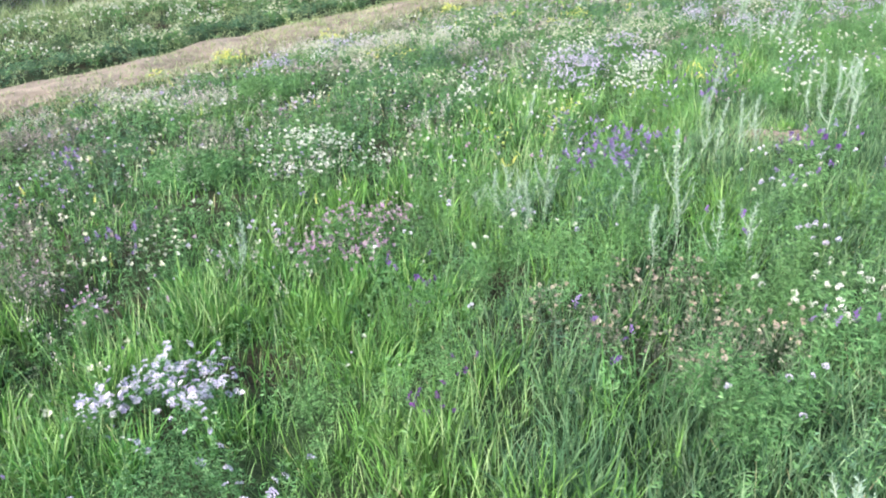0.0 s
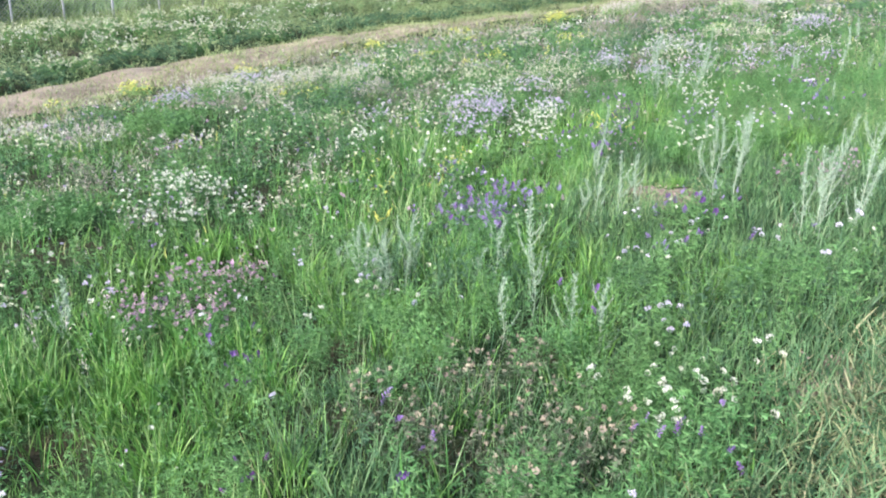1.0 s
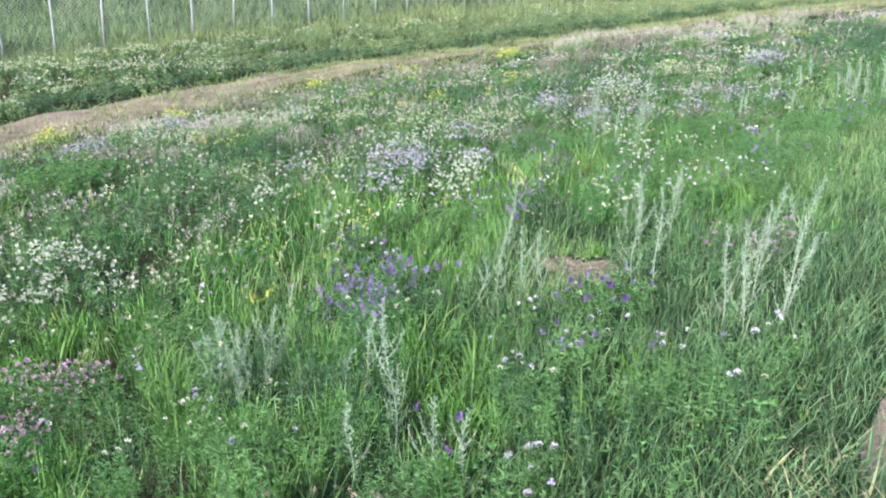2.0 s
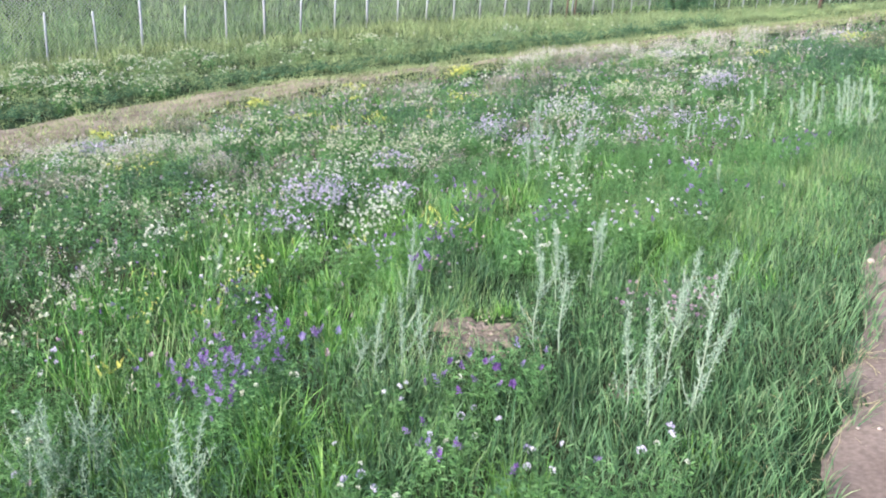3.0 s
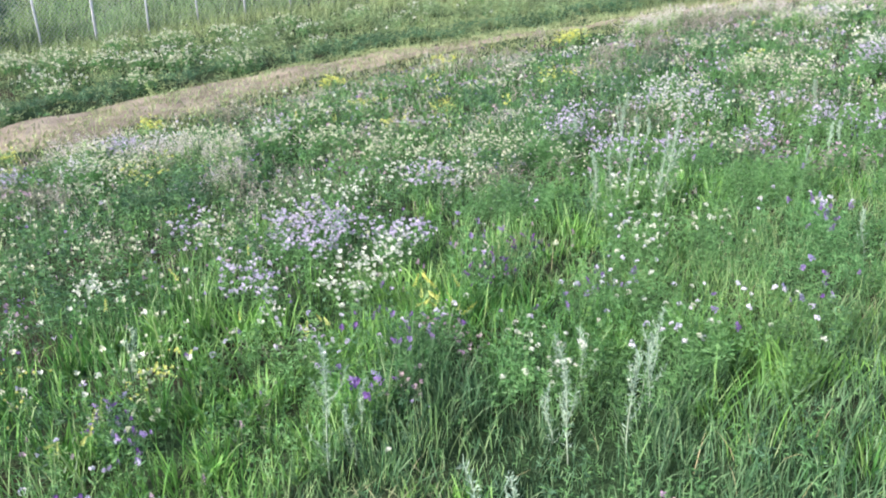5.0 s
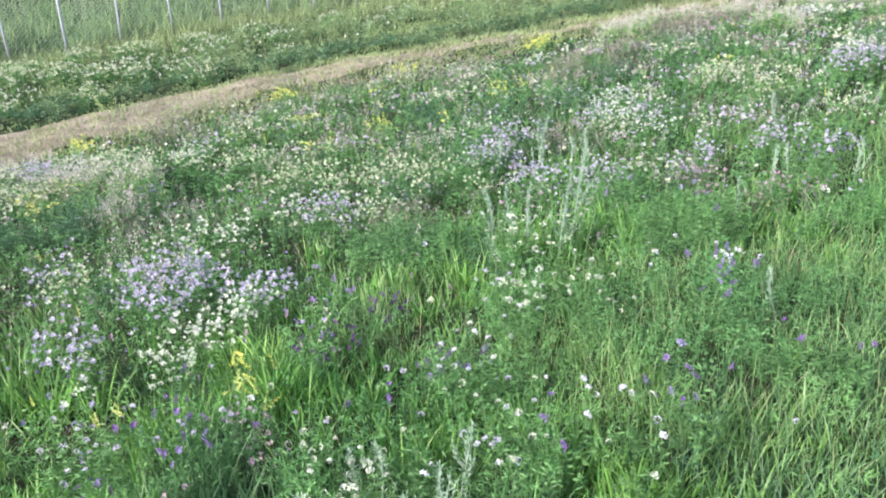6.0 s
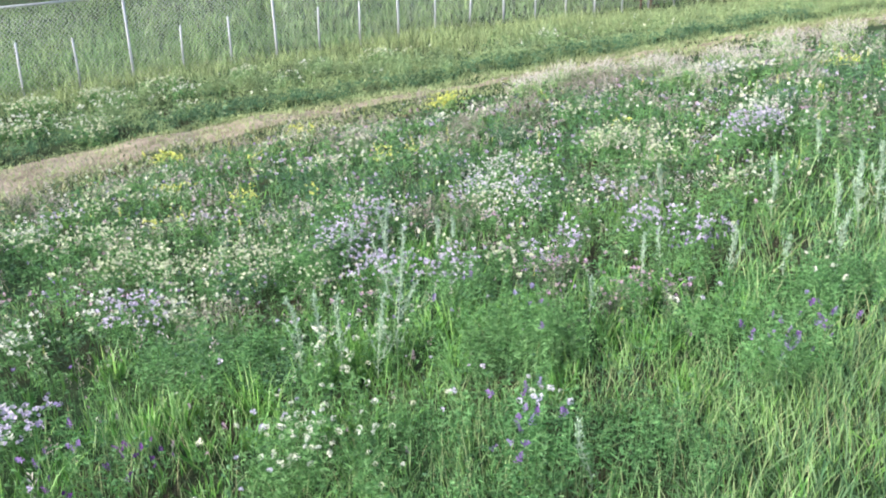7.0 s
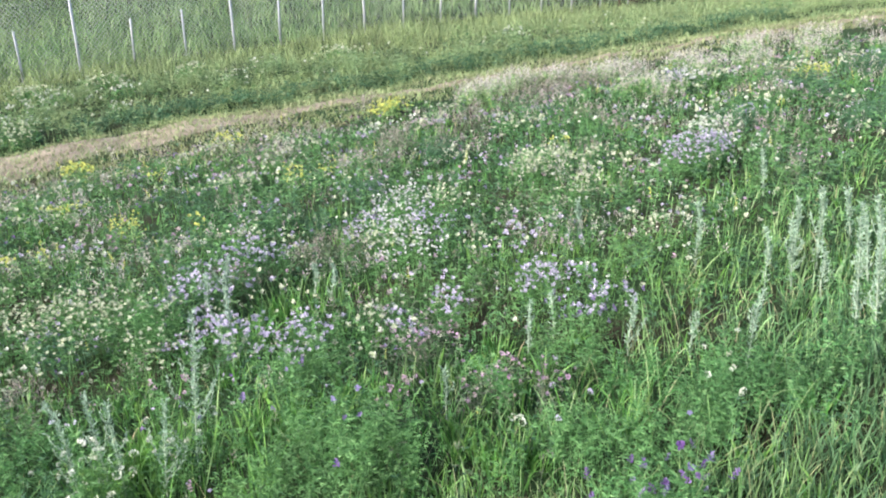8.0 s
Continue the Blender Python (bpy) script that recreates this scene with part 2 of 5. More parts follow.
# ---- the lie of the land ----
TRACK = np.array([(-14.0, 2.0), (-6.2, 11.9), (-3.9, 14.7), (-1.7, 17.6), (-0.3, 18.6), (1.2, 19.2), (3.7, 20.1), (6.45, 21.0), (10.0, 22.3), (30.0, 28.0)])
FENCE0, FENCE_DIR, BAY = np.array([-6.585, 23.33]), np.array([math.cos(0.6114), math.sin(0.6114)]), 1.193


def waves(x, y, s, seed):
    """Smooth irregular field, about -1 to 1, with features s metres across."""
    r = np.random.default_rng(seed)
    out = np.zeros_like(x, dtype=float)
    for k in range(7):
        a, ph, f = r.uniform(0, 2 * np.pi), r.uniform(0, 2 * np.pi), r.uniform(0.6, 2.2) / s
        out += np.sin((x * np.cos(a) + y * np.sin(a)) * 2 * np.pi * f / 1.6 + ph)
    return out / 3.2


def smooth(e0, e1, v):
    t = np.clip((v - e0) / (e1 - e0), 0, 1)
    return t * t * (3 - 2 * t)


def track_side(x, y):
    """Signed distance from the track's middle line, positive towards the fence."""
    best, sign = np.full(np.shape(x), 1e9), np.ones(np.shape(x))
    for a, b in zip(TRACK[:-1], TRACK[1:]):
        d = b - a
        t = np.clip(((x - a[0]) * d[0] + (y - a[1]) * d[1]) / (d @ d), 0, 1)
        dx, dy = x - a[0] - t * d[0], y - a[1] - t * d[1]
        dist = np.hypot(dx, dy)
        cr = d[0] * dy - d[1] * dx
        closer = dist < best
        best, sign = np.where(closer, dist, best), np.where(closer, np.where(cr >= 0, 1, -1), sign)
    return best * sign


def path_edge(al):
    """How far the footpath's left edge swings to the right of the straight line."""
    swing = 0.06 * np.exp(-((al - 5.55) / 0.18) ** 2) - 0.03 * np.exp(-((al - 5.85) / 0.14) ** 2) - 0.12 * np.exp(-((al - 7.4) / 0.6) ** 2)
    return 0.065 + swing + 0.014 * np.sin(al * 5.3 + 1) + 0.035 * np.clip(al - 7.4, 0, 3) + 0.012 * np.clip(al - 10.4, 0, 8) + 0.16 * smooth(4.6, 3.6, al)


def path_lat(x, y):
    """Distance to the right of the footpath's left edge."""
    return 0.8 * x - 0.6 * y - path_edge(0.6 * x + 0.8 * y)


def walk_distance(x, y):
    """Distance from the stretch of footpath that is walked."""
    t = np.clip((x * 4.7 + y * 6.29) / (4.7 ** 2 + 6.29 ** 2), 0, 1)
    return np.hypot(x - t * 4.7, y - t * 6.29)


def soil(x, y):
    xs, ys = 45 * np.tanh(x / 45), 45 * np.tanh(y / 45)
    top = 0.12425 * xs - 0.0949 * ys + 0.0127
    lat, tr = path_lat(x, y), track_side(x, y)
    drop = -0.06 - 0.14 * smooth(-0.1, -1.2, lat)
    drop = drop - (0.15 - 0.11 * smooth(4.5, 7.0, 0.6 * x + 0.8 * y)) * np.exp(-((lat + 3.6) / 1.3) ** 2)
    drop = drop + 0.15 * np.exp(-(tr / 1.7) ** 2)
    bank = (0.48 - 0.2 * smooth(-5.0, 4.0, x)) * smooth(0.8, 6.0, tr) + 0.13 * smooth(0.95, 1.35, tr) + 0.03 * np.clip(tr - 9.0, 0, 40)
    bank = bank - 0.088 * np.clip(x - 3.5, 0, 45) * smooth(1.5, 8.5, tr)
    drop = drop + 0.14 * np.exp(-((x - 2.28) ** 2 + (y - 5.6) ** 2) / 0.36)
    near = np.exp(-(np.hypot(x, y - 10) / 45) ** 2)
    rough = (0.035 * waves(x, y, 1.7, 3) + 0.012 * waves(x, y, 0.5, 4)) * near * np.where(lat > 0, 0.35, 1.0)
    return top + drop + bank + rough + 0.05 * waves(x, y, 5.0, 5) * smooth(1.0, 4.0, tr)


def at_soil(x, y, up=0.0):
    return np.stack([x, y, soil(x, y) + up], 1)


def sheet(name, us, vs, where, material, label, category, kind="structure"):
    uu, vv = np.meshgrid(us, vs, indexing="ij")
    x, y, z = where(uu, vv)
    pts = np.stack([x, y, z], -1).reshape(-1, 3).astype(np.float32)
    ni, nj = uu.shape
    i, j = np.meshgrid(np.arange(ni - 1), np.arange(nj - 1), indexing="ij")
    a = (i * nj + j).ravel()
    q = np.stack([a, a + nj, a + nj + 1, a + 1], 1).astype(np.int32)
    me = bpy.data.meshes.new(name)
    me.vertices.add(len(pts))
    me.vertices.foreach_set("co", pts.ravel())
    me.loops.add(q.size)
    me.loops.foreach_set("vertex_index", q.ravel())
    me.polygons.add(len(q))
    me.polygons.foreach_set("loop_start", np.arange(0, q.size, 4, dtype=np.int32))
    me.polygons.foreach_set("use_smooth", np.ones(len(q), bool))
    me.update(calc_edges=True)
    me.materials.append(material)
    return tagged(new(name, me), label, category, "", kind)


def spaced(lo, hi, fine, far):
    inner = np.arange(lo, hi + 1e-6, fine)
    out = far * (np.linspace(0, 1, 22)[1:]) ** 2.6
    return np.concatenate([(lo - out)[::-1], inner, hi + out])


ground = sheet("ground", spaced(-16, 18, 0.24, 2500), spaced(-4, 36, 0.24, 2500), lambda u, v: (u, v, soil(u, v)), M_SOIL,
               "brown meadow soil sloping to a dirt track", "ground")


def path_where(al, w):
    lat = path_edge(al)
    wob = 0.018 * waves(al, w * 0, 0.45, 11) * (1 - w) + 0.06 * waves(al, w * 0, 0.9, 12) * w
    la = lat + wob + w * 1.25
    x, y = 0.6 * al + 0.8 * la, 0.8 * al - 0.6 * la
    edge = np.minimum(w, 1 - w)
    return x, y, soil(x, y) + 0.02 * smooth(0, 0.06, edge) - 0.008


footpath = sheet("footpath", np.arange(-14, 34, 0.08), np.linspace(0, 1, 26), path_where, M_PATH, "trodden bare brown earth footpath through grass", "path")


def along_track(s):
    seg = np.linalg.norm(np.diff(TRACK, axis=0), axis=1)
    cum = np.concatenate([[0], np.cumsum(seg)])
    x, y = np.interp(s, cum, TRACK[:, 0]), np.interp(s, cum, TRACK[:, 1])
    x2, y2 = np.interp(s + 0.6, cum, TRACK[:, 0]), np.interp(s + 0.6, cum, TRACK[:, 1])
    l = np.hypot(x2 - x, y2 - y) + 1e-9
    return x, y, -(y2 - y) / l, (x2 - x) / l


def track_where(s, w):
    x, y, nx, ny = along_track(s)
    half = np.maximum(1.27 - 1.1 * smooth(-3.2, 4.0, x) + (0.18 * waves(s, s * 0, 2.2, 21) + 0.1 * waves(s, s * 0, 0.7, 22)) * smooth(6.0, -2.0, x), 0.04)
    off = np.minimum((w - 0.5) * 2 * half - 0.25, 0.78 + 0.16 * w + 0.05 * waves(s, s * 0, 0.9, 23))
    x, y = x + nx * off, y + ny * off
    edge = np.minimum(w, 1 - w)
    return x, y, soil(x, y) + 0.025 * smooth(0, 0.2, edge) - 0.005


dirt_track = sheet("dirt_track", np.arange(4, 40, 0.15), np.linspace(0, 1, 22), track_where, M_TRACK, "pale dry dirt track with worn ruts", "track")


def bare_patch(name, cx, cy, rx, ry, ang, label):
    def where(r, a):
        rr = r * (1 + 0.2 * np.sin(a * 3 + cx) + 0.14 * np.sin(a * 5 + 2) + 0.12 * np.sin(a * 11) + 0.1 * np.sin(a * 17 + 1))
        u, v = rr * np.cos(a) * rx, rr * np.sin(a) * ry
        x, y = cx + u * math.cos(ang) - v * math.sin(ang), cy + u * math.sin(ang) + v * math.cos(ang)
        return x, y, soil(x, y) + 0.014 - 0.09 * r ** 6 + (0.006 * waves(x, y, 0.06, 14) + 0.004 * waves(x, y, 0.025, 15)) * (1 - r ** 2)
    return sheet(name, np.linspace(0.01, 1, 26), np.linspace(0, 2 * np.pi, 72), where, M_CLOD, label, "bare earth")


PATCHES = [(2.25, 5.63, 0.27, 0.39, 0.25), (2.12, 3.0, 0.15, 0.3, -0.64), (2.78, 4.95, 0.08, 0.12, 0.2)]
for px, py, rx, ry, an in PATCHES:
    bare_patch("bare_earth_patch", px, py, rx, ry, an, "bare brown crumbly earth patch amid grass")

# ---- grass and herbs that nobody could count ----
def in_poly(x, y, poly):
    ins = np.zeros(len(x), bool)
    for (x1, y1), (x2, y2) in zip(poly, poly[1:] + poly[:1]):
        cond = (y1 > y) != (y2 > y)
        ins ^= cond & (x < (x2 - x1) * (y - y1) / (y2 - y1 + 1e-12) + x1)
    return ins


MEADOW = [(-2.2, 1.0), (1.5, 0.6), (4.2, 3.0), (9.5, 10.0), (12.0, 15.0), (20.0, 24.5), (10.0, 22.2), (3.0, 20.0), (-3.2, 15.2), (-7.4, 9.4)]


def scatter(n, poly, density):
    """Random places in poly, thinned by density(x, y) between 0 and 1."""
    xs, ys = [p[0] for p in poly], [p[1] for p in poly]
    x, y = RNG.uniform(min(xs), max(xs), n), RNG.uniform(min(ys), max(ys), n)
    keep = in_poly(x, y, poly)
    x, y = x[keep], y[keep]
    keep = RNG.random(len(x)) < density(x, y)
    return x[keep], y[keep]


def bare(x, y):
    """0 on trodden earth, 1 where plants grow."""
    b = smooth(0.06, -0.25, path_lat(x, y) + 0.1 * waves(x, y, 0.35, 31))
    for px, py, rx, ry, an in PATCHES:
        u = (x - px) * math.cos(an) + (y - py) * math.sin(an)
        v = -(x - px) * math.sin(an) + (y - py) * math.cos(an)
        b = b * (0.03 + 0.97 * smooth(0.55, 1.2, np.hypot(u / rx, v / ry) + 0.4 * waves(x, y, 0.15, 32)))
    b = b * (1 - 0.8 * np.exp(-((0.6 * x + 0.8 * y - 3.4) / 0.75) ** 4 - ((0.8 * x - 0.6 * y - 0.1) / 0.27) ** 4))
    tr = np.abs(track_side(x, y) + 0.3 * waves(x, y, 1.1, 33) + 0.2 * waves(x, y, 0.4, 34))
    near = 1 - 0.6 * smooth(-2.5, 3.0, x)
    return b * smooth(0.8 * near, 1.5 * near, np.where(track_side(x, y) < 0, tr - 0.35, tr))


# ---- where the flowering and leafy clumps stand: x, y, radius ----
LILAC_NEAR = [(-1.13, 3.16, 0.15), (-1.26, 3.02, 0.12), (-1.35, 2.87, 0.1), (-0.9, 2.96, 0.07), (-1, 2.8, 0.09)]
LILAC_STRAY = [(-1.09, 2.54, 0.05), (-0.83, 2.53, 0.06), (-0.7, 2.29, 0.05), (-0.48, 2.23, 0.05), (-1.14, 2.12, 0.05), (-0.63, 2.11, 0.05)]
PINK_NEAR = [(-0.63, 4.96, 0.18), (-0.32, 4.93, 0.16), (-0.7, 4.42, 0.13), (-0.38, 4.36, 0.16), (-0.92, 4.67, 0.06), (-1.86, 3.99, 0.13), (-3.04, 5.62, 0.11)]
PINK = [(2.29, 7.14, 0.11), (2.43, 6.91, 0.06), (2.18, 6.68, 0.07), (3, 5.57, 0.07), (3.13, 5.41, 0.07), (3.24, 5.3, 0.07), (3.15, 5.25, 0.07), (3.34, 5.42, 0.05),
        (4.4, 9.95, 0.13), (4.63, 10.1, 0.11), (3.18, 11.41, 0.15), (4.44, 9.35, 0.1), (4.56, 9.98, 0.1), (4.91, 9.57, 0.12), (5.1, 9.48, 0.09), (4.74, 9.46, 0.09),
        (4.6, 10.46, 0.1), (4.51, 10.33, 0.08), (7.27, 12.64, 0.15), (-2.28, 4.34, 0.16)]
PURPLE = [(1.49, 5.61, 0.08), (1.29, 5.34, 0.08), (1.01, 5.53, 0.11), (2.06, 6.44, 0.08), (0.82, 5.35, 0.1), (1.08, 4.95, 0.1), (1.16, 5.26, 0.09), (1.27, 5.39, 0.07),
          (0.96, 5.27, 0.08), (1.24, 5.81, 0.08), (2.07, 4.81, 0.05), (2.22, 4.74, 0.05), (-1.92, 4.74, 0.08), (-2.13, 4.72, 0.07), (-3.08, 6.69, 0.15)]
VIOLET = [(0.97, 6.56, 0.12), (1.17, 6.33, 0.09), (3.16, 7.48, 0.08), (3.02, 7.42, 0.07), (1.19, 5.73, 0.06), (5.36, 10.01, 0.09), (5.48, 10.22, 0.06),
          (5.24, 10.13, 0.1), (1.91, 4.44, 0.06), (3.87, 7.05, 0.05), (5.23, 8.48, 0.05), (5.39, 8.47, 0.05), (5.27, 8.51, 0.07), (1.82, 6.82, 0.07)]
DARK = [(0.04, 2.7, 0.05), (-0.02, 2.44, 0.05), (-0.08, 2.52, 0.05), (-0.11, 3.63, 0.09), (2.54, 7.79, 0.11), (2.43, 7.63, 0.05), (2.51, 7.61, 0.05), (2.69, 8.16, 0.12)]
LILAC = [(1.17, 8.91, 0.16), (1.49, 8.67, 0.15), (1.39, 8.38, 0.13), (1.59, 8.76, 0.1), (3.13, 11.08, 0.26), (3.46, 10.25, 0.22), (3.89, 10.1, 0.2), (2.03, 9.9, 0.23), (1.35, 8.88, 0.21), (1.21, 8.78, 0.14), (1.55, 8.73, 0.12), (0.38, 9.3, 0.12), (1.16, 8.1, 0.08), (1.27, 7.87, 0.08), (1.1, 7.94, 0.1), (1.98, 8.46, 0.2),
         (6.68, 13.35, 0.25), (3.25, 11.58, 0.16), (3.45, 11.81, 0.12), (6.7, 13.19, 0.2), (6.41, 13.05, 0.12), (5.13, 10.57, 0.12), (5.39, 10.11, 0.12),
         (5.15, 10.63, 0.1), (5.25, 10.45, 0.08), (4.65, 10.41, 0.12), (4.45, 10.13, 0.09)]
FROST = [(4.28, 12.66, 0.25), (4.57, 12.67, 0.18), (4.03, 12.14, 0.19), (4.4, 11.47, 0.2), (4.16, 11.76, 0.16), (4.49, 11.92, 0.16), (4.21, 11.96, 0.17),
         (-1.67, 12.3, 0.28), (-1.36, 12.4, 0.23), (-1.55, 11.57, 0.21), (-0.14, 11.94, 0.21), (-1.58, 12.51, 0.24), (0.08, 12.55, 0.15), (-1.23, 11.66, 0.36),
         (-2.18, 11.07, 0.3), (7.59, 17.66, 0.28), (7.19, 17.29, 0.26), (7.44, 17.6, 0.18), (-1.07, 12.59, 0.22), (-0.66, 12.54, 0.42)]
WHITES = [(1.97, 8.17, 0.1), (1.71, 8.08, 0.11), (1.93, 8.41, 0.07), (1.91, 7.96, 0.08), (1.81, 7.66, 0.09), (1.91, 8.28, 0.13), (1.76, 8.06, 0.13), (1.37, 9.31, 0.09), (0.99, 9.49, 0.08), (0.3, 8.02, 0.13), (0.23, 7.92, 0.1), (1.35, 7.65, 0.07), (-1.01, 6.75, 0.28),
          (-1.08, 5.97, 0.14), (-1.29, 6.26, 0.13), (-0.52, 6.32, 0.11), (1.51, 9.62, 0.11), (1.27, 9.56, 0.13), (1.7, 7.91, 0.1), (1.56, 9.57, 0.12),
          (7.06, 14.33, 0.19), (7.11, 14.44, 0.22), (3.33, 8.98, 0.11), (3.37, 8.33, 0.08), (3.37, 8.05, 0.07), (-1.2, 6.87, 0.18), (-0.87, 6.68, 0.14),
          (-0.9, 6.1, 0.13), (1.39, 2.73, 0.08), (2.73, 6.63, 0.09), (1.75, 10.19, 0.12), (2.28, 9.95, 0.1)]
CREAMS = [(0.95, 7.02, 0.12), (1.01, 6.6, 0.1), (0.69, 8.95, 0.22), (1.64, 11.07, 0.27), (2.18, 10.7, 0.26), (2.54, 10.8, 0.18), (0.86, 12, 0.3), (2.29, 9.95, 0.16), (1.49, 11.02, 0.17), (1.93, 10.64, 0.14), (2.4, 9.83, 0.09),
          (2.72, 10.62, 0.16), (3.01, 10.67, 0.13), (2.63, 10.34, 0.12), (5.37, 13.42, 0.23), (5.57, 12.58, 0.17), (5.81, 11.27, 0.14), (2.37, 10.99, 0.19),
          (3.08, 10.28, 0.11), (2.75, 10.92, 0.12), (5.31, 13.52, 0.17), (5.76, 12.68, 0.15), (5.89, 11.3, 0.12), (1.53, 11.32, 0.2), (1.99, 10.92, 0.19),
          (2.4, 10.88, 0.15), (5.47, 13.6, 0.25), (0.42, 13.18, 0.22), (4.83, 11.3, 0.1), (0.28, 12.25, 0.27), (-0.04, 8.82, 0.19)]
YELLOW = [(2.28, 7.4, 0.05), (2.22, 7.34, 0.05), (2.34, 7.19, 0.05), (1, 6.86, 0.11), (0.51, 5.76, 0.05), (0.43, 5.69, 0.06), (0.38, 6.93, 0.06), (0.87, 6.53, 0.05), (-0.86, 11.27, 0.12), (1.97, 12.89, 0.16),
          (1.81, 14.33, 0.09), (3.2, 14.03, 0.12), (0.48, 6.46, 0.05), (0.77, 6.42, 0.05), (2.2, 7.48, 0.05), (1.64, 7.32, 0.05), (-0.47, 10.7, 0.1),
          (-0.64, 11.51, 0.07), (2.05, 12.77, 0.15), (1.14, 13.82, 0.1), (1.5, 11.94, 0.08), (0.87, 13.93, 0.12), (2.65, 12.64, 0.06), (1.6, 12.09, 0.09),
          (3.15, 14.09, 0.08), (3.44, 14.11, 0.05), (5.64, 14.36, 0.05), (1.03, 6.97, 0.09)]
YELLOW_FAR = [(-3.18, 12.82, 0.25), (-3.93, 11.99, 0.13), (3.62, 18.01, 0.22), (0.21, 16.23, 0.16), (-1.75, 13.97, 0.12), (3.73, 17.85, 0.25), (1.63, 17.17, 0.13),
              (0.09, 16.25, 0.12), (9.13, 17.37, 0.27), (1.88, 17.05, 0.09), (3.75, 17.99, 0.22), (11.88, 18.81, 0.38), (12.22, 18.02, 0.37), (0.12, 16.13, 0.17),
              (-1.83, 14.14, 0.17)]
DUST = [(2.61, 9.71, 0.25), (3.81, 11.82, 0.31), (-4.3, 8.45, 0.26), (-3.72, 7.91, 0.24), (-2.62, 4.97, 0.18), (-2.4, 4.41, 0.16), (-3.13, 7.27, 0.19), (-0.74, 14.12, 0.37), (0.26, 10.58, 0.25), (5.54, 17.4, 0.34), (4.82, 16.14, 0.24), (3.98, 15.55, 0.23), (4.02, 15.21, 0.25), (4.5, 15.23, 0.2), (0.89, 10.27, 0.17), (0.59, 10.04, 0.15),
        (6.29, 18.19, 0.36), (6.58, 18.13, 0.3), (5.93, 17.72, 0.24), (2.75, 15.63, 0.24), (5.84, 18.36, 0.33), (7.1, 18.76, 0.32), (-4.23, 8.19, 0.31),
        (-3.96, 8.61, 0.26), (-2.1, 7.56, 0.21), (-1.34, 10.29, 0.22)]
SEEDING = [(-2.13, 12.59, 0.25), (-1.67, 12.76, 0.29), (-1.11, 12.1, 0.24), (-0.63, 11.92, 0.27), (-0.09, 11.66, 0.26), (0.28, 10.54, 0.21), (-3.7, 9.62, 0.21), (-3.3, 9.54, 0.2), (-2.73, 9.13, 0.19), (-2.41, 9.26, 0.18), (5.56, 18.77, 0.34), (6.14, 18.76, 0.35), (6.7, 18.61, 0.34), (6.92, 17.35, 0.27), (7.2, 16.85, 0.21), (8.07, 18.52, 0.26), (4.95, 18.43, 0.3),
           (5.16, 18.61, 0.38), (7.02, 18.88, 0.4), (8, 19.03, 0.36), (9.17, 19.94, 0.39), (10.18, 20, 0.39), (8.76, 18.44, 0.26), (9.78, 19.21, 0.28)]
BANK_BUSHES = [(-0.25, 22.34, 0.41), (0.87, 23.34, 0.42), (1.94, 22.65, 0.41), (3.54, 22.74, 0.47), (4.85, 22.44, 0.47), (2.73, 22.49, 0.35), (5.67, 23.74, 0.4),
               (3.48, 21.42, 0.35), (2.51, 23.04, 0.32), (1.18, 22.99, 0.39), (0.27, 22.05, 0.44), (-1.04, 22.13, 0.45), (-2.26, 21.92, 0.46), (-2.09, 19.11, 0.39),
               (-2.01, 20.18, 0.49)]
THICKET = [(1.04, 5.93, 0.12), (1.2, 5.25, 0.11), (1.42, 5.3, 0.1), (0.98, 6.59, 0.12), (1.69, 4.04, 0.09), (1.85, 3.81, 0.08), (2.06, 3.84, 0.07), (3.02, 11.09, 0.25), (2.6, 10.42, 0.21), (0.48, 4.82, 0.16), (0.64, 4.97, 0.16), (0.90, 4.49, 0.16), (1.28, 4.54, 0.16), (1.07, 4.36, 0.16), (0.47, 4.59, 0.16), (0.76, 4.43, 0.16), (9.81, 17.11, 0.41), (9.82, 15.97, 0.39), (9.73, 14.98, 0.36), (8.54, 14.28, 0.32), (8.69, 16.26, 0.36), (7.33, 14.69, 0.31), (8.4, 13.12, 0.26),
           (9.95, 14.99, 0.35), (8.92, 12.57, 0.29), (9.12, 14.82, 0.32), (2.34, 13.71, 0.19), (3.22, 12.86, 0.2), (3.64, 12.6, 0.16), (4.53, 14.73, 0.22),
           (3.88, 13.4, 0.18), (0.36, 10.63, 0.18), (-0.15, 10.43, 0.19), (2.71, 9.21, 0.14), (3.13, 8.95, 0.14), (-0.47, 10.37, 0.23), (-0.04, 10.51, 0.21),
           (-1.81, 9.59, 0.19), (0.94, 8.89, 0.15)]
WITHERED = [(0.89, 3.31, 0.2), (0.93, 2.8, 0.26), (0.55, 2.98, 0.18), (1.13, 2.73, 0.2), (1.1, 3.05, 0.16), (0.45, 3.19, 0.13), (0.58, 2.93, 0.13), (1.04, 3.37, 0.13), (0.85, 3.23, 0.13), (0.90, 2.83, 0.13), (1.09, 2.69, 0.13), (1.23, 2.71, 0.13), (0.90, 2.48, 0.13), (11.1, 17.3, 0.5), (11.7, 17.7, 0.5), (10.5, 16.7, 0.4), (12.3, 18.4, 0.5)]
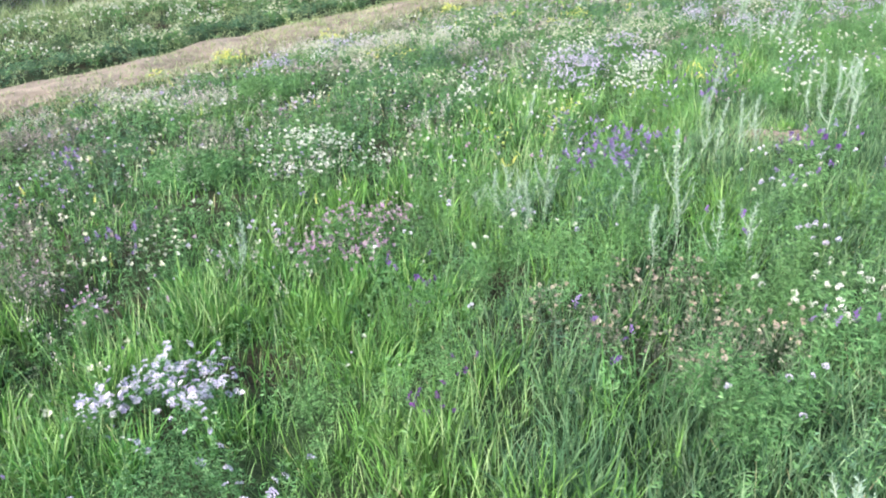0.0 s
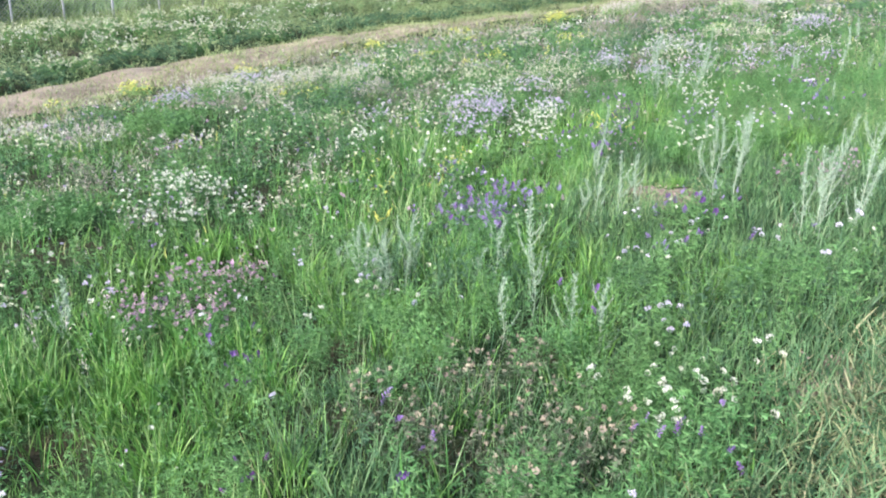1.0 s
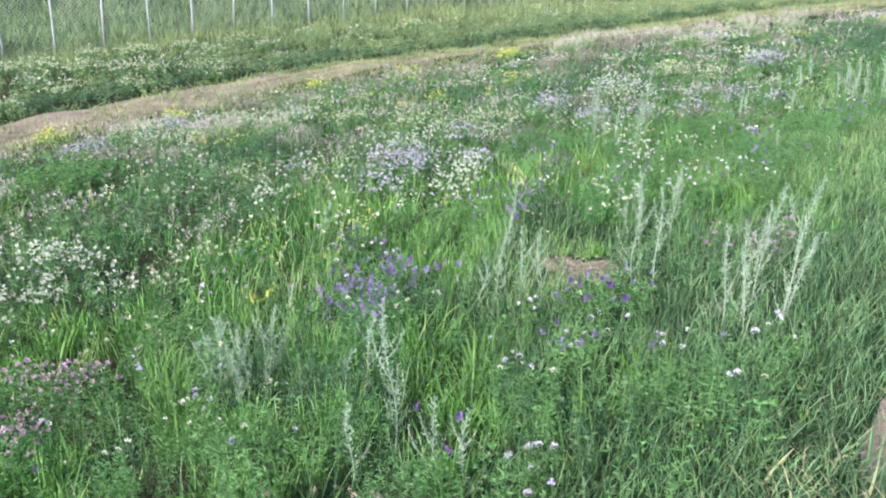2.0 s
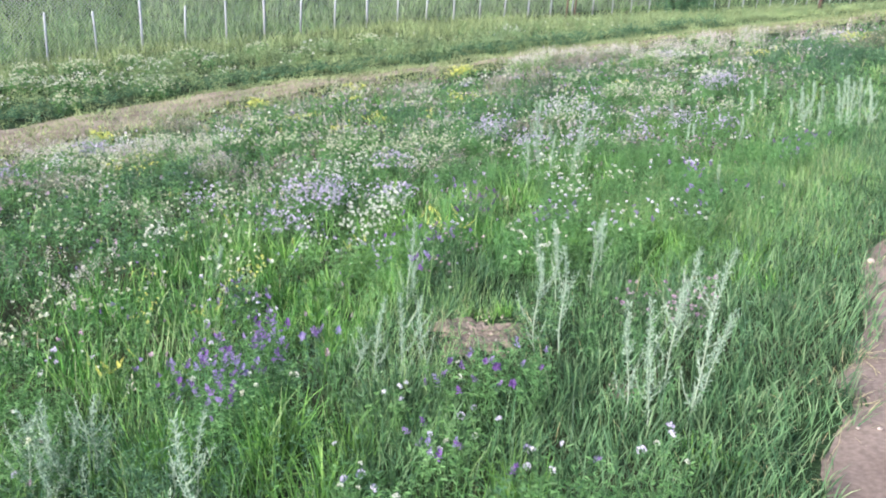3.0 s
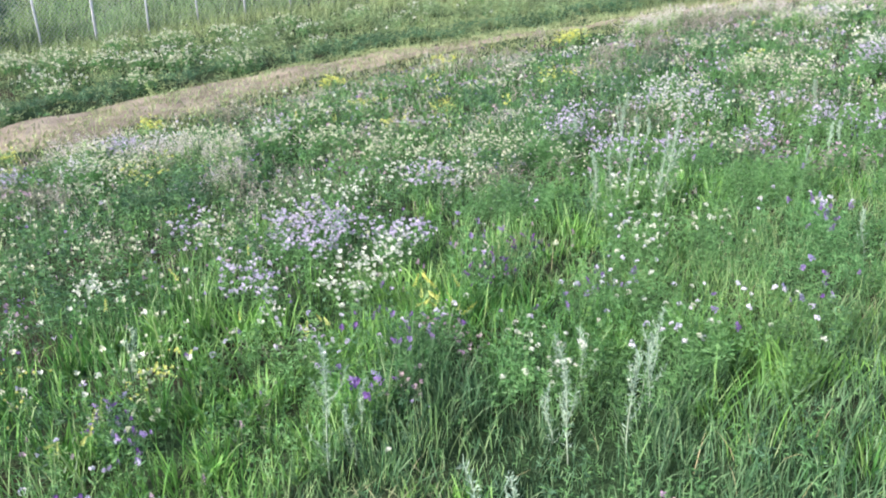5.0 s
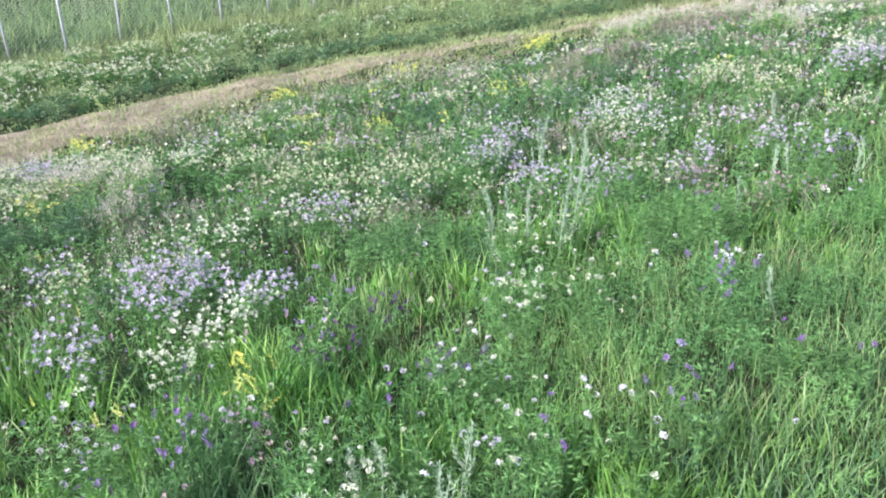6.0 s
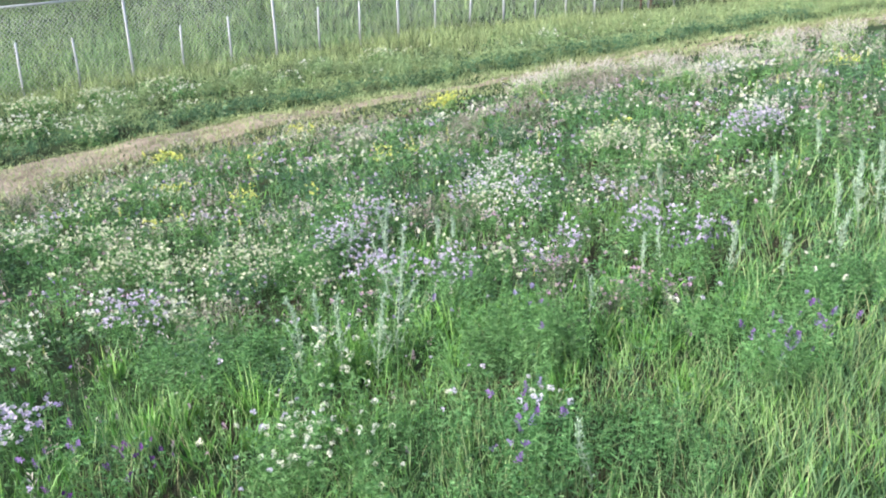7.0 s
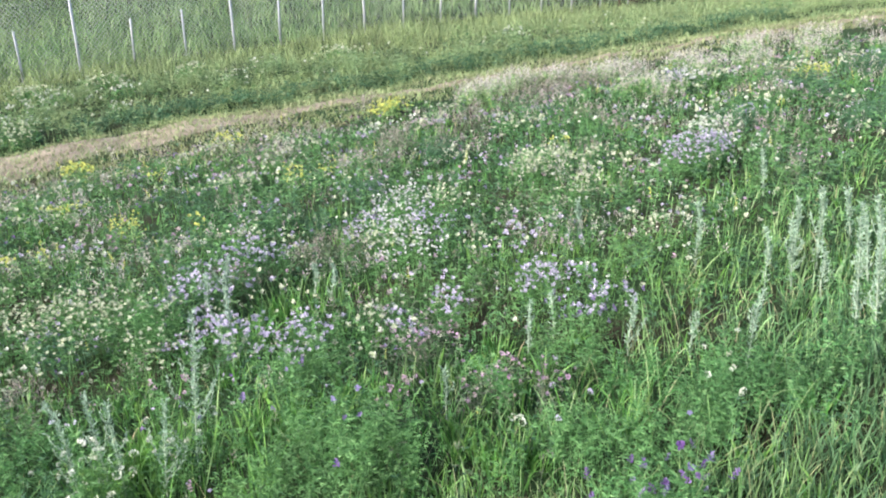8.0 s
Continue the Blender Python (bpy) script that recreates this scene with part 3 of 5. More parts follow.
BANK_CREAMS = [(-8.02, 20.07, 0.43), (-6.91, 19.14, 0.4), (-6.14, 19.0, 0.39), (-5.48, 19.16, 0.39), (-4.67, 19.24, 0.39), (-3.86, 19.38, 0.39), (-3.22, 19.15, 0.3), (-5.3, 15.57, 0.28), (-4.77, 15.61, 0.26), (-5.74, 14.3, 0.24), (-4.41, 16.89, 0.27), (-3.25, 17.44, 0.3), (-1.87, 18.85, 0.32), (-7.6, 18.9, 0.5), (-6.8, 19.6, 0.45), (-5.9, 20.0, 0.5), (-5.0, 20.7, 0.4), (-4.1, 21.3, 0.5), (-3.2, 22.0, 0.4), (-2.1, 22.8, 0.4), (2.2, 24.4, 0.4), (-8.4, 18.2, 0.5), (-0.6, 23.2, 0.3)]
BANK_WHITES = [(-2.4, 21.4, 0.55), (-1.3, 21.9, 0.44), (-1.0, 20.3, 0.26), (0.8, 23.6, 0.3), (0.6, 22.2, 0.33), (5.69, 24.4, 0.4), (-2.65, 20.6, 0.34), (-6.6, 18.2, 0.6), (-4.4, 19.3, 0.6), (-3.4, 19.7, 0.6), (-5.6, 16.0, 0.35), (-5.0, 18.0, 0.6), (-2.44, 19.3, 0.5), (-8.3, 17.0, 0.6), (-9.5, 16.0, 0.6), (-7.2, 15.0, 0.5)]
HERBS = [(5.43, 9.53, 0.11), (5.6, 9.04, 0.11), (5.93, 9.14, 0.11), (6.14, 9.22, 0.11), (5.09, 9.09, 0.1), (4.86, 9.57, 0.11), (4.03, 7.51, 0.29), (4.62, 7.92, 0.3), (2.7, 9.24, 0.4), (3.97, 9.89, 0.21), (4.19, 8.91, 0.37), (3.34, 7.45, 0.21), (4.27, 9.04, 0.3), (5.34, 8.96, 0.22), (2.92, 10.59, 0.25), (5.79, 9.36, 0.26), (-2.0, 9.68, 0.43), (0.07, 5.38, 0.3), (1.14, 5.16, 0.27),
         (-0.06, 2.78, 0.2), (-0.48, 2.79, 0.16), (1.36, 3.27, 0.2), (0.97, 2.44, 0.2), (-0.9, 2.28, 0.27), (-1.99, 6.4, 0.35)]
HERBS += [(0.36, 4.85, 0.16), (0.6, 4.01, 0.18), (0.98, 3.95, 0.2), (1.2, 3.52, 0.16), (0.66, 3.5, 0.18), (0.97, 2.6, 0.14), (1.06, 2.3, 0.16), (1.45, 3.0, 0.14), (0.19, 3.93, 0.2), (2.3, 5.0, 0.18), (2.26, 3.84, 0.16), (1.7, 4.05, 0.16),
          (-0.14, 4.55, 0.2), (3.74, 8.3, 0.14), (4.3, 8.2, 0.18), (4.4, 7.3, 0.18), (5.25, 8.45, 0.2), (3.0, 7.5, 0.14), (5.19, 9.86, 0.18)]
CELL, GX0, GY0 = 0.05, -8.0, 0.0
gxx, gyy = np.meshgrid(GX0 + CELL * np.arange(420), GY0 + CELL * np.arange(460), indexing="ij")
CROWD = np.zeros(gxx.shape)
for spots, power in ((HERBS, 0.95), (LILAC, 0.9), (LILAC_NEAR, 0.8), (PINK_NEAR, 0.9), (PINK, 0.8), (WITHERED, 0.85), (PURPLE, 0.7), (VIOLET, 0.5), (WHITES, 0.6), (CREAMS, 0.7), (FROST, 0.7), (YELLOW, 0.3), (DUST, 0.7), (SEEDING, 0.6), (THICKET, 0.9)):
    for sx, sy, sr in spots:
        CROWD = np.maximum(CROWD, power * np.exp(-(np.hypot(gxx - sx, gyy - sy) / (sr * 1.05 + 0.04)) ** 4))


def crowd(x, y):
    """How fully a clump takes up the ground there, 0 to 1."""
    i = np.clip(((x - GX0) / CELL).astype(int), 0, 419)
    j = np.clip(((y - GY0) / CELL).astype(int), 0, 459)
    return CROWD[i, j]


def verge_strip(x, y):
    """1 on the strip of short grass along the near side of the track."""
    ts = track_side(x, y) + 0.35 * waves(x, y, 0.9, 86)
    return smooth(-3.1, -2.3, ts) * smooth(0.0, -0.8, ts) * smooth(-6.5, -3.0, x)


def herbiness(x, y):
    return smooth(-0.75, 0.25, waves(x, y, 1.1, 41) + 0.5 * waves(x, y, 0.5, 42) - (1.1 - 0.6 * smooth(5.5, 4.0, 0.6 * x + 0.8 * y)) * smooth(-1.3, -0.2, path_lat(x, y)) + 0.25 * smooth(3.5, 6.0, walk_distance(x, y)))


def open_sward(x, y):
    """1 where grass rules, beside the footpath and near; less in the herb meadow."""
    return 1 - 0.55 * smooth(3.6, 5.5, walk_distance(x, y)) * smooth(-1.5, -2.6, path_lat(x, y))


def grass_density(x, y):
    d = walk_distance(x, y)
    return open_sward(x, y) * np.clip((2.3 / np.maximum(d, 0.3)) ** 1.75, 0.012, 1.0) * bare(x, y) * (1 - (0.72 - 0.45 * smooth(4.2, 3.0, d)) * herbiness(x, y)) * (1 - crowd(x, y)) * (1 - 0.6 * smooth(-1.2, -0.3, path_lat(x, y)))


def low(x, y):
    """Plants stay short beside the track."""
    return 0.3 + 0.7 * smooth(1.5, 3.4, np.abs(track_side(x, y)))


def tall(x, y):
    """How long the grass is, in metres."""
    lat = path_lat(x, y)
    worn = 1.0
    for px, py, rx, ry, an in PATCHES:
        worn = worn * (1 - 0.55 * np.exp(-((np.hypot(x - px, y - py) / (1.9 * max(rx, ry))) ** 4)))
    return worn * (0.235 + 0.07 * waves(x, y, 1.3, 51) + 0.05 * waves(x, y, 0.42, 52) - 0.05 * smooth(3, 6, walk_distance(x, y))) * low(x, y) * (0.4 + 0.6 * smooth(-0.1, -1.2, lat)) * (1 - 0.22 * smooth(6.5, 8.5, 0.6 * x + 0.8 * y))


def grass_field(name, x, y, material, label, length, segs, width, droop=(0.1, 1.1)):
    s = Soup()
    n = len(x)
    ln = length * RNG.uniform(0.55, 1.25, n)
    s.blades(at_soil(x, y, -0.01), ln, width * RNG.uniform(0.6, 1.4, n), RNG.uniform(0, 2 * np.pi, n), RNG.uniform(0, 0.35, n), RNG.uniform(*droop, n), segs)
    return tagged(new(name, s.mesh(name, material)), label, "grass", "", "stuff")


def widths(x, y):
    return 0.0052 * np.maximum(walk_distance(x, y) / 2.6, 0.8) ** 0.85


def tuft_field(name, x, y, material, label, blades_each, segs, spread, wide):
    """Tufts: blades that fan out from common roots."""
    s = Soup()
    m = RNG.integers(blades_each[0], blades_each[1], len(x))
    tx, ty = np.repeat(x, m), np.repeat(y, m)
    n = len(tx)
    grow = np.repeat(RNG.uniform(0.65, 1.25, len(x)), m)
    sc = np.maximum(walk_distance(tx, ty) / 3.0, 1.0) ** 0.5
    off = RNG.normal(size=(n, 2)) * spread * sc[:, None]
    az = np.arctan2(off[:, 1], off[:, 0]) + RNG.normal(size=n) * 0.7
    px, py = tx + off[:, 0], ty + off[:, 1]
    ln = tall(px, py) * grow * RNG.uniform(0.55, 1.15, n)
    s.blades(at_soil(px, py, -0.01), ln, wide * widths(px, py) * RNG.uniform(0.6, 1.4, n), az, RNG.uniform(0.0, 0.4, n), 0.1 + 1.5 * RNG.uniform(0, 1, n) ** 2.2, segs)
    return tagged(new(name, s.mesh(name, material)), label, "grass", "", "stuff")


def fine_sward(x, y):
    """1 where thin upright pale grass takes over beside the footpath."""
    al = 0.6 * x + 0.8 * y
    wide = 1.4 * np.exp(-((al - 8.25) / 0.65) ** 2)
    return smooth(7.7 - 0.2 * wide, 8.7 - 0.5 * wide, al + 0.5 * waves(x, y, 0.9, 62)) * smooth(-2.3 - wide, -1.2 - wide, path_lat(x, y) + 0.3 * waves(x, y, 0.7, 64))


def tuft_density(a, b):
    return (1 - 0.8 * fine_sward(a, b)) * grass_density(a, b) * smooth(-0.35, 0.5, waves(a, b, 0.4, 57) + 0.4 * waves(a, b, 1.6, 58))


def cool(x, y):
    """Where the grass beside the footpath is of a cooler, duller green."""
    al = 0.6 * x + 0.8 * y + 0.5 * waves(x, y, 0.8, 59)
    mixed = (al < 3.9) & (x + 0.25 * waves(x, y, 0.35, 65) > 0.05) & (waves(x, y, 0.25, 66) > -0.25)
    return mixed | (al > 4.6) & (al < 7.3) & (path_lat(x, y) > -2.1 + 0.5 * waves(x, y, 0.8, 60))


x, y = scatter(190000, MEADOW, lambda a, b: tuft_density(a, b) * (walk_distance(a, b) < 4.2))
k = cool(x, y)
tuft_field("meadow_grass", x[~k], y[~k], M_GRASS, "lush green meadow grass in arching tufts", (8, 20), 3, 0.026, 1.55)
tuft_field("meadow_grass", x[k], y[k], M_EDGEGRASS, "cool green meadow grass in arching tufts", (8, 20), 3, 0.026, 1.4)
x, y = scatter(180000, MEADOW, lambda a, b: tuft_density(a, b) * (walk_distance(a, b) >= 4.2) * 1.1)
tuft_field("meadow_grass", x, y, M_GRASS, "green meadow grass tufts thick with wild flowers", (7, 15), 2, 0.025, 1.1)
x, y = scatter(600000, MEADOW, lambda a, b: grass_density(a, b) * (walk_distance(a, b) < 4.2))
k = cool(x, y)
grass_field("meadow_grass", x[~k], y[~k], M_GRASS, "fine green meadow grass with arching blades", tall(x[~k], y[~k]) * 0.85, 3, widths(x[~k], y[~k]))
grass_field("meadow_grass", x[k], y[k], M_EDGEGRASS, "fine cool green meadow grass near the footpath", tall(x[k], y[k]) * 0.85, 3, widths(x[k], y[k]))
x, y = scatter(900000, MEADOW, lambda a, b: grass_density(a, b) * (walk_distance(a, b) >= 4.2) * 1.1)
grass_field("meadow_grass", x, y, M_GRASS, "fine green meadow grass under wild flowers", tall(x, y) * 0.85, 2, widths(x, y), (0.1, 1.0))
x, y = scatter(950000, MEADOW, lambda a, b: grass_density(a, b) * (0.04 + (0.55 + 0.25 * smooth(6.5, 7.5, 0.6 * a + 0.8 * b)) * smooth(0.1, 0.8, waves(a, b, 1.5, 55) + 1.1 * smooth(-2.2, -0.6, path_lat(a, b)) * (2 * smooth(6.9, 8.8, 0.6 * a + 0.8 * b) - 1))))
grass_field("pale_grass", x, y, M_PALE, "pale green upright grass stems in the meadow", tall(x, y) * 1.12, 3, widths(x, y) * 0.9, (0.0, 0.6))
x, y = scatter(420000, MEADOW, lambda a, b: fine_sward(a, b) * np.minimum(1, 1.5 * grass_density(a, b) * (1 + 0.8 * herbiness(a, b))))
k = RNG.random(len(x)) < 0.72
grass_field("pale_grass", x[k], y[k], M_PALE, "thin pale upright grass beside the footpath", tall(x[k], y[k]) * 1.15, 3, widths(x[k], y[k]) * 0.85, (0.1, 1.2))
grass_field("dry_grass", x[~k], y[~k], M_STRAWGREEN, "thin yellowing grass stems beside the footpath", tall(x[~k], y[~k]) * 1.3, 3, widths(x[~k], y[~k]) * 0.65, (0.1, 1.0))


def beside_path(n, lo, hi, first, last):
    """Places along the footpath's left edge, thinning with distance."""
    al, la = first + (last - first) * RNG.uniform(0, 1, n) ** 1.5, RNG.uniform(lo, hi, n)
    la = la + path_edge(al)
    return 0.6 * al + 0.8 * la, 0.8 * al - 0.6 * la


def edge_keep(x, y, soft, s):
    return RNG.random(len(x)) < smooth(soft, -0.02, path_lat(x, y) + 0.07 * waves(x, y, 0.3, s) + 0.04 * waves(x, y, 0.1, s + 1))


for mat, cnt, lo, hi, ln, droop, wide, words in ((M_EDGEGRASS, 20000, -1.0, 0.12, 0.125, (0.3, 1.4), 1.2, "short trampled green grass along the footpath edge"), (M_EDGEGRASS, 13000, -1.3, 0.12, 0.18, (0.1, 1.1), 1.15, "short green grass along the footpath edge"), (M_PALE, 1800, -0.4, 0.16, 0.12, (0.6, 2.0), 0.8, "pale flattened grass on the footpath edge"), (M_DRY, 1300, -0.3, 0.2, 0.11, (1.0, 2.0), 0.6, "dry straw coloured grass lying on the footpath edge")):
    x, y = beside_path(cnt, lo, hi, 1.5, 14.0)
    k = edge_keep(x, y, hi - 0.02, 35)
    x, y = x[k], y[k]
    grass_field("trampled_grass", x, y, mat, words, ln + 0 * x, 3, widths(x, y) * wide, droop)
x, y = scatter(60000, MEADOW, lambda a, b: np.clip((2.3 / np.maximum(walk_distance(a, b), 0.3)) ** 1.75, 0, 1) * 0.16 * bare(a, b))
grass_field("dry_grass", x, y, M_DRY, "dry straw coloured grass among the green", 0.17 + 0 * x, 3, widths(x, y) * 0.75, (0.3, 1.6))


def herb_stems(s, bx, by, h, leaf, nodes, spread=0.35, z0=None):
    """Leafy stems with leaflets in threes; the tips are returned."""
    n = len(bx)
    base = at_soil(bx, by, -0.01) if z0 is None else np.stack([bx, by, z0], 1)
    az, le = RNG.uniform(0, 2 * np.pi, n), RNG.uniform(0, spread, n)
    d = np.stack([np.cos(az) * np.sin(le), np.sin(az) * np.sin(le), np.cos(le)], 1)
    tip = base + d * h[:, None]
    s.blades(base, h, leaf * 0.14, az, le, np.zeros(n), 2)
    slim = RNG.random(n) < 0.85
    long, wide = np.where(slim, 1.55, 1.0), np.where(slim, 0.27, 0.45)
    for k in range(nodes):
        f = 0.25 + 0.75 * (k + RNG.uniform(0, 1, n)) / nodes
        at = base + d * (h * f)[:, None]
        a0 = RNG.uniform(0, 2 * np.pi, n)
        out = np.stack([np.cos(a0), np.sin(a0), RNG.uniform(-0.1, 0.9, n)], 1)
        for t in (-0.75, 0.0, 0.75):
            al = unit(np.stack([np.cos(a0 + t), np.sin(a0 + t), RNG.uniform(-0.3, 0.7, n)], 1))
            s.diamonds(at + out * (leaf * 0.5)[:, None], al, side_of(al), leaf * long * RNG.uniform(0.7, 1.2, n), leaf * wide * RNG.uniform(0.8, 1.2, n), 0.6)
    return tip


def leaf_size(x, y):
    return 0.02 * np.maximum(walk_distance(x, y) / 2.8, 0.85) ** 0.55


for zone, count, nodes, mat, words in ((0, 170000, 7, M_HERB, "leafy green clover and alfalfa among grass"), (1, 310000, 4, M_HERB, "leafy green herbs under the wild flowers"), (2, 160000, 5, M_DARKHERB, "dark green leafy herbs in the meadow"), (3, 50000, 4, M_BROWNLEAF, "brownish fading herbs in the meadow")):
    def herb_density(a, b):
        d = walk_distance(a, b)
        zone_ok = (d < 4.0) if zone == 0 else ((d >= 4.0) if zone == 1 else ((waves(a, b, 0.9, 61) > 0.25 - 0.5 * smooth(3.5, 5.5, d) + 0.7 * smooth(1.0, -0.5, a) * smooth(8.0, 6.8, b)) if zone == 2 else (d > 2.5) * (waves(a, b, 1.4, 63) > 0.2)))
        return np.clip((2.6 / np.maximum(d, 0.3)) ** 1.6, 0.03, 1) * bare(a, b) * (0.08 + 0.92 * herbiness(a, b)) * zone_ok * (1 - 0.92 * verge_strip(a, b)) * (1 - 0.45 * fine_sward(a, b)) * (1 - 0.7 * crowd(a, b)) * (1 - 0.55 * smooth(4.2, 3.0, d))
    x, y = scatter(count, MEADOW, herb_density)
    s = Soup()
    herb_stems(s, x, y, RNG.uniform(0.12, 0.32, len(x)) * low(x, y), leaf_size(x, y), nodes)
    tagged(new("leafy_herbs", s.mesh("leafy_herbs", mat)), words, "herbs", "", "stuff")

# bank beyond the track, up to the fence, and the field behind it
BANK = [(-15.0, 6.0), (-6.3, 12.3), (-4.5, 14.6), (-2.3, 17.6), (0.2, 19.0), (3.4, 20.5), (6.8, 21.6), (24.0, 27.0), (26.0, 44.0), (-6.6, 23.4), (-20.0, 14.0)]
FIELD = [(-20.0, 14.0), (-6.6, 23.4), (5.0, 31.5), (26.0, 46.0), (34.0, 75.0), (-30.0, 75.0), (-40.0, 30.0)]
x, y = scatter(215000, BANK, lambda a, b: bare(a, b) * (0.42 + 0.58 * smooth(2.6, 4.6, track_side(a, b) + 0.7 * waves(a, b, 1.6, 72))))
tr = track_side(x, y)
grass_field("bank_grass", x, y, M_OLIVE, "yellowish green rough grass on the bank", 0.13 + 0.28 * smooth(3.2, 5.5, tr), 2, 0.014 + 0 * x, (0.1, 1.3))
for mat, cnt, seed, words in ((M_BANKHERB, 65000, 71, "low mottled green herbs covering the bank"), (M_HERB, 10000, 73, "darker green low herbs in cushions on the bank"), (M_OLIVE, 68000, 74, "yellowish green low leafy herbs on the bank"), (M_DARKHERB, 9000, 78, "dark green low cushions of herbs on the bank")):
    x, y = scatter(cnt, BANK, lambda a, b: smooth(0.55, 0.95, track_side(a, b) + 0.2 * waves(a, b, 0.8, 75) + 0.5 * smooth(-4.0, 0.0, a) - 1.5 * smooth(-1.0, 6.0, a + 1.5 * waves(a, b, 1.4, 79))) * (0.1 + 0.9 * smooth(-0.5, 0.5, waves(a, b, 1.2, seed))) * (0.08 + 0.92 * smooth(5.4, 3.2, track_side(a, b) + 0.6 * waves(a, b, 1.6, 72) - 1.2 * smooth(1.0, 5.0, a))))
    s = Soup()
    herb_stems(s, x, y, (0.06 + 0.3 * smooth(-0.3, 0.8, waves(x, y, 1.1, seed) + 0.4 * waves(x, y, 0.5, seed + 3)) ** 1.3) * RNG.uniform(0.6, 1.4, len(x)), RNG.uniform(0.034, 0.06, len(x)), 3)
    tagged(new("bank_herbs", s.mesh("bank_herbs", mat)), words, "herbs", "", "stuff")
n = 3200
x, y, nx, ny = along_track(RNG.uniform(8.0, 34.0, n))
off = RNG.uniform(1.0, 1.75, n) + 0.15 * waves(x, y, 0.9, 80)
x, y = x + nx * off, y + ny * off
k = waves(x, y, 0.8, 67) > -0.35
x, y = x[k], y[k]
s = Soup()
herb_stems(s, x, y, RNG.uniform(0.08, 0.24, len(x)), RNG.uniform(0.034, 0.055, len(x)), 3)
tagged(new("bank_herbs", s.mesh("bank_herbs", M_DARKHERB)), "dark green leafy fringe along the foot of the bank", "herbs", "", "stuff")
x, y = scatter(180000, FIELD, lambda a, b: np.clip(28 / np.hypot(a, b), 0.2, 1) ** 2)
grass_field("field_grass", x, y, M_FIELD, "tall olive green grass behind the wire fence", RNG.uniform(0.4, 0.75, len(x)), 2, 0.03 + 0 * x, (0.2, 1.3))
VERGE = [(-9.0, 5.0), (-4.0, 11.0), (4.0, 18.8), (10.0, 21.2), (22.0, 24.6), (22.0, 27.5), (3.0, 22.5), (-6.0, 16.5), (-12.0, 9.0)]
for mat, cnt, lim, seed, ln, words in ((M_STRAWGREEN, 360000, 0.8, 81, 0.07, "thin dry yellowish grass growing on the track"), (M_OLIVE, 260000, 0.55, 82, 0.1, "short green grass creeping over the track"), (M_DRY, 60000, 0.6, 83, 0.06, "dry straw stubble on the track")):
    def verge(a, b):
        ts = track_side(a, b)
        worn = smooth(-6.0, -0.6, a + 3.0 * waves(a, b, 1.1, seed) + 1.8 * waves(a, b, 0.35, seed + 4) - 1.8 * smooth(-0.2, 0.5, ts) + 1.2 * smooth(0.0, -0.6, ts))
        strip = np.maximum(smooth(-0.6, -1.15, ts + 0.25 * waves(a, b, 0.6, 84)), verge_strip(a, b))
        return smooth(-3.3, -2.2, ts) * smooth(1.15, 0.75, ts) * np.maximum(0.06 + 0.94 * worn, strip) * lim
    x, y = scatter(cnt, VERGE, verge)
    grass_field("track_grass", x, y, mat, words, ln + 0 * x, 2, 0.016 + 0 * x, (0.2, 1.3))

# close grass on the step beside the overgrown end of the track
for mat, cnt, words in ((M_OLIVE, 30000, "short yellowish green grass beside the track"), (M_BANKHERB, 22000, "short green grass beside the track")):
    along = RNG.uniform(19.0, 44.0, cnt)
    along = along[RNG.random(cnt) < smooth(19.5, 27.0, along)]
    x, y, nx, ny = along_track(along)
    off = RNG.uniform(0.75, 3.2, len(along))
    x, y = x + nx * off, y + ny * off
    grass_field("track_grass", x, y, mat, words, 0.13 + 0 * x, 1, 0.024 + 0 * x, (0.3, 1.2))

for cnt, outer in ((190000, [(-14.0, -9.0), (20.0, -9.0), (24.0, 22.0), (-14.0, 22.0)]), (45000, [(-30.0, -25.0), (35.0, -25.0), (60.0, 60.0), (-40.0, 60.0)])):
    x, y = scatter(cnt, outer, lambda a, b: smooth(0.3, 1.0, bare(a, b) + (path_lat(a, b) > 1.28)) * ~in_poly(a, b, MEADOW) * ~in_poly(a, b, BANK) * ~in_poly(a, b, FIELD) * np.clip(9 / np.maximum(walk_distance(a, b), 1), 0.1, 1) ** 1.3 * (np.abs(track_side(a, b)) > 1.2))
    grass_field("outlying_grass", x, y, M_GRASS, "meadow grass around and behind the footpath", 0.28 + 0 * x, 1, 0.05 + 0 * x, (0.3, 1.2))

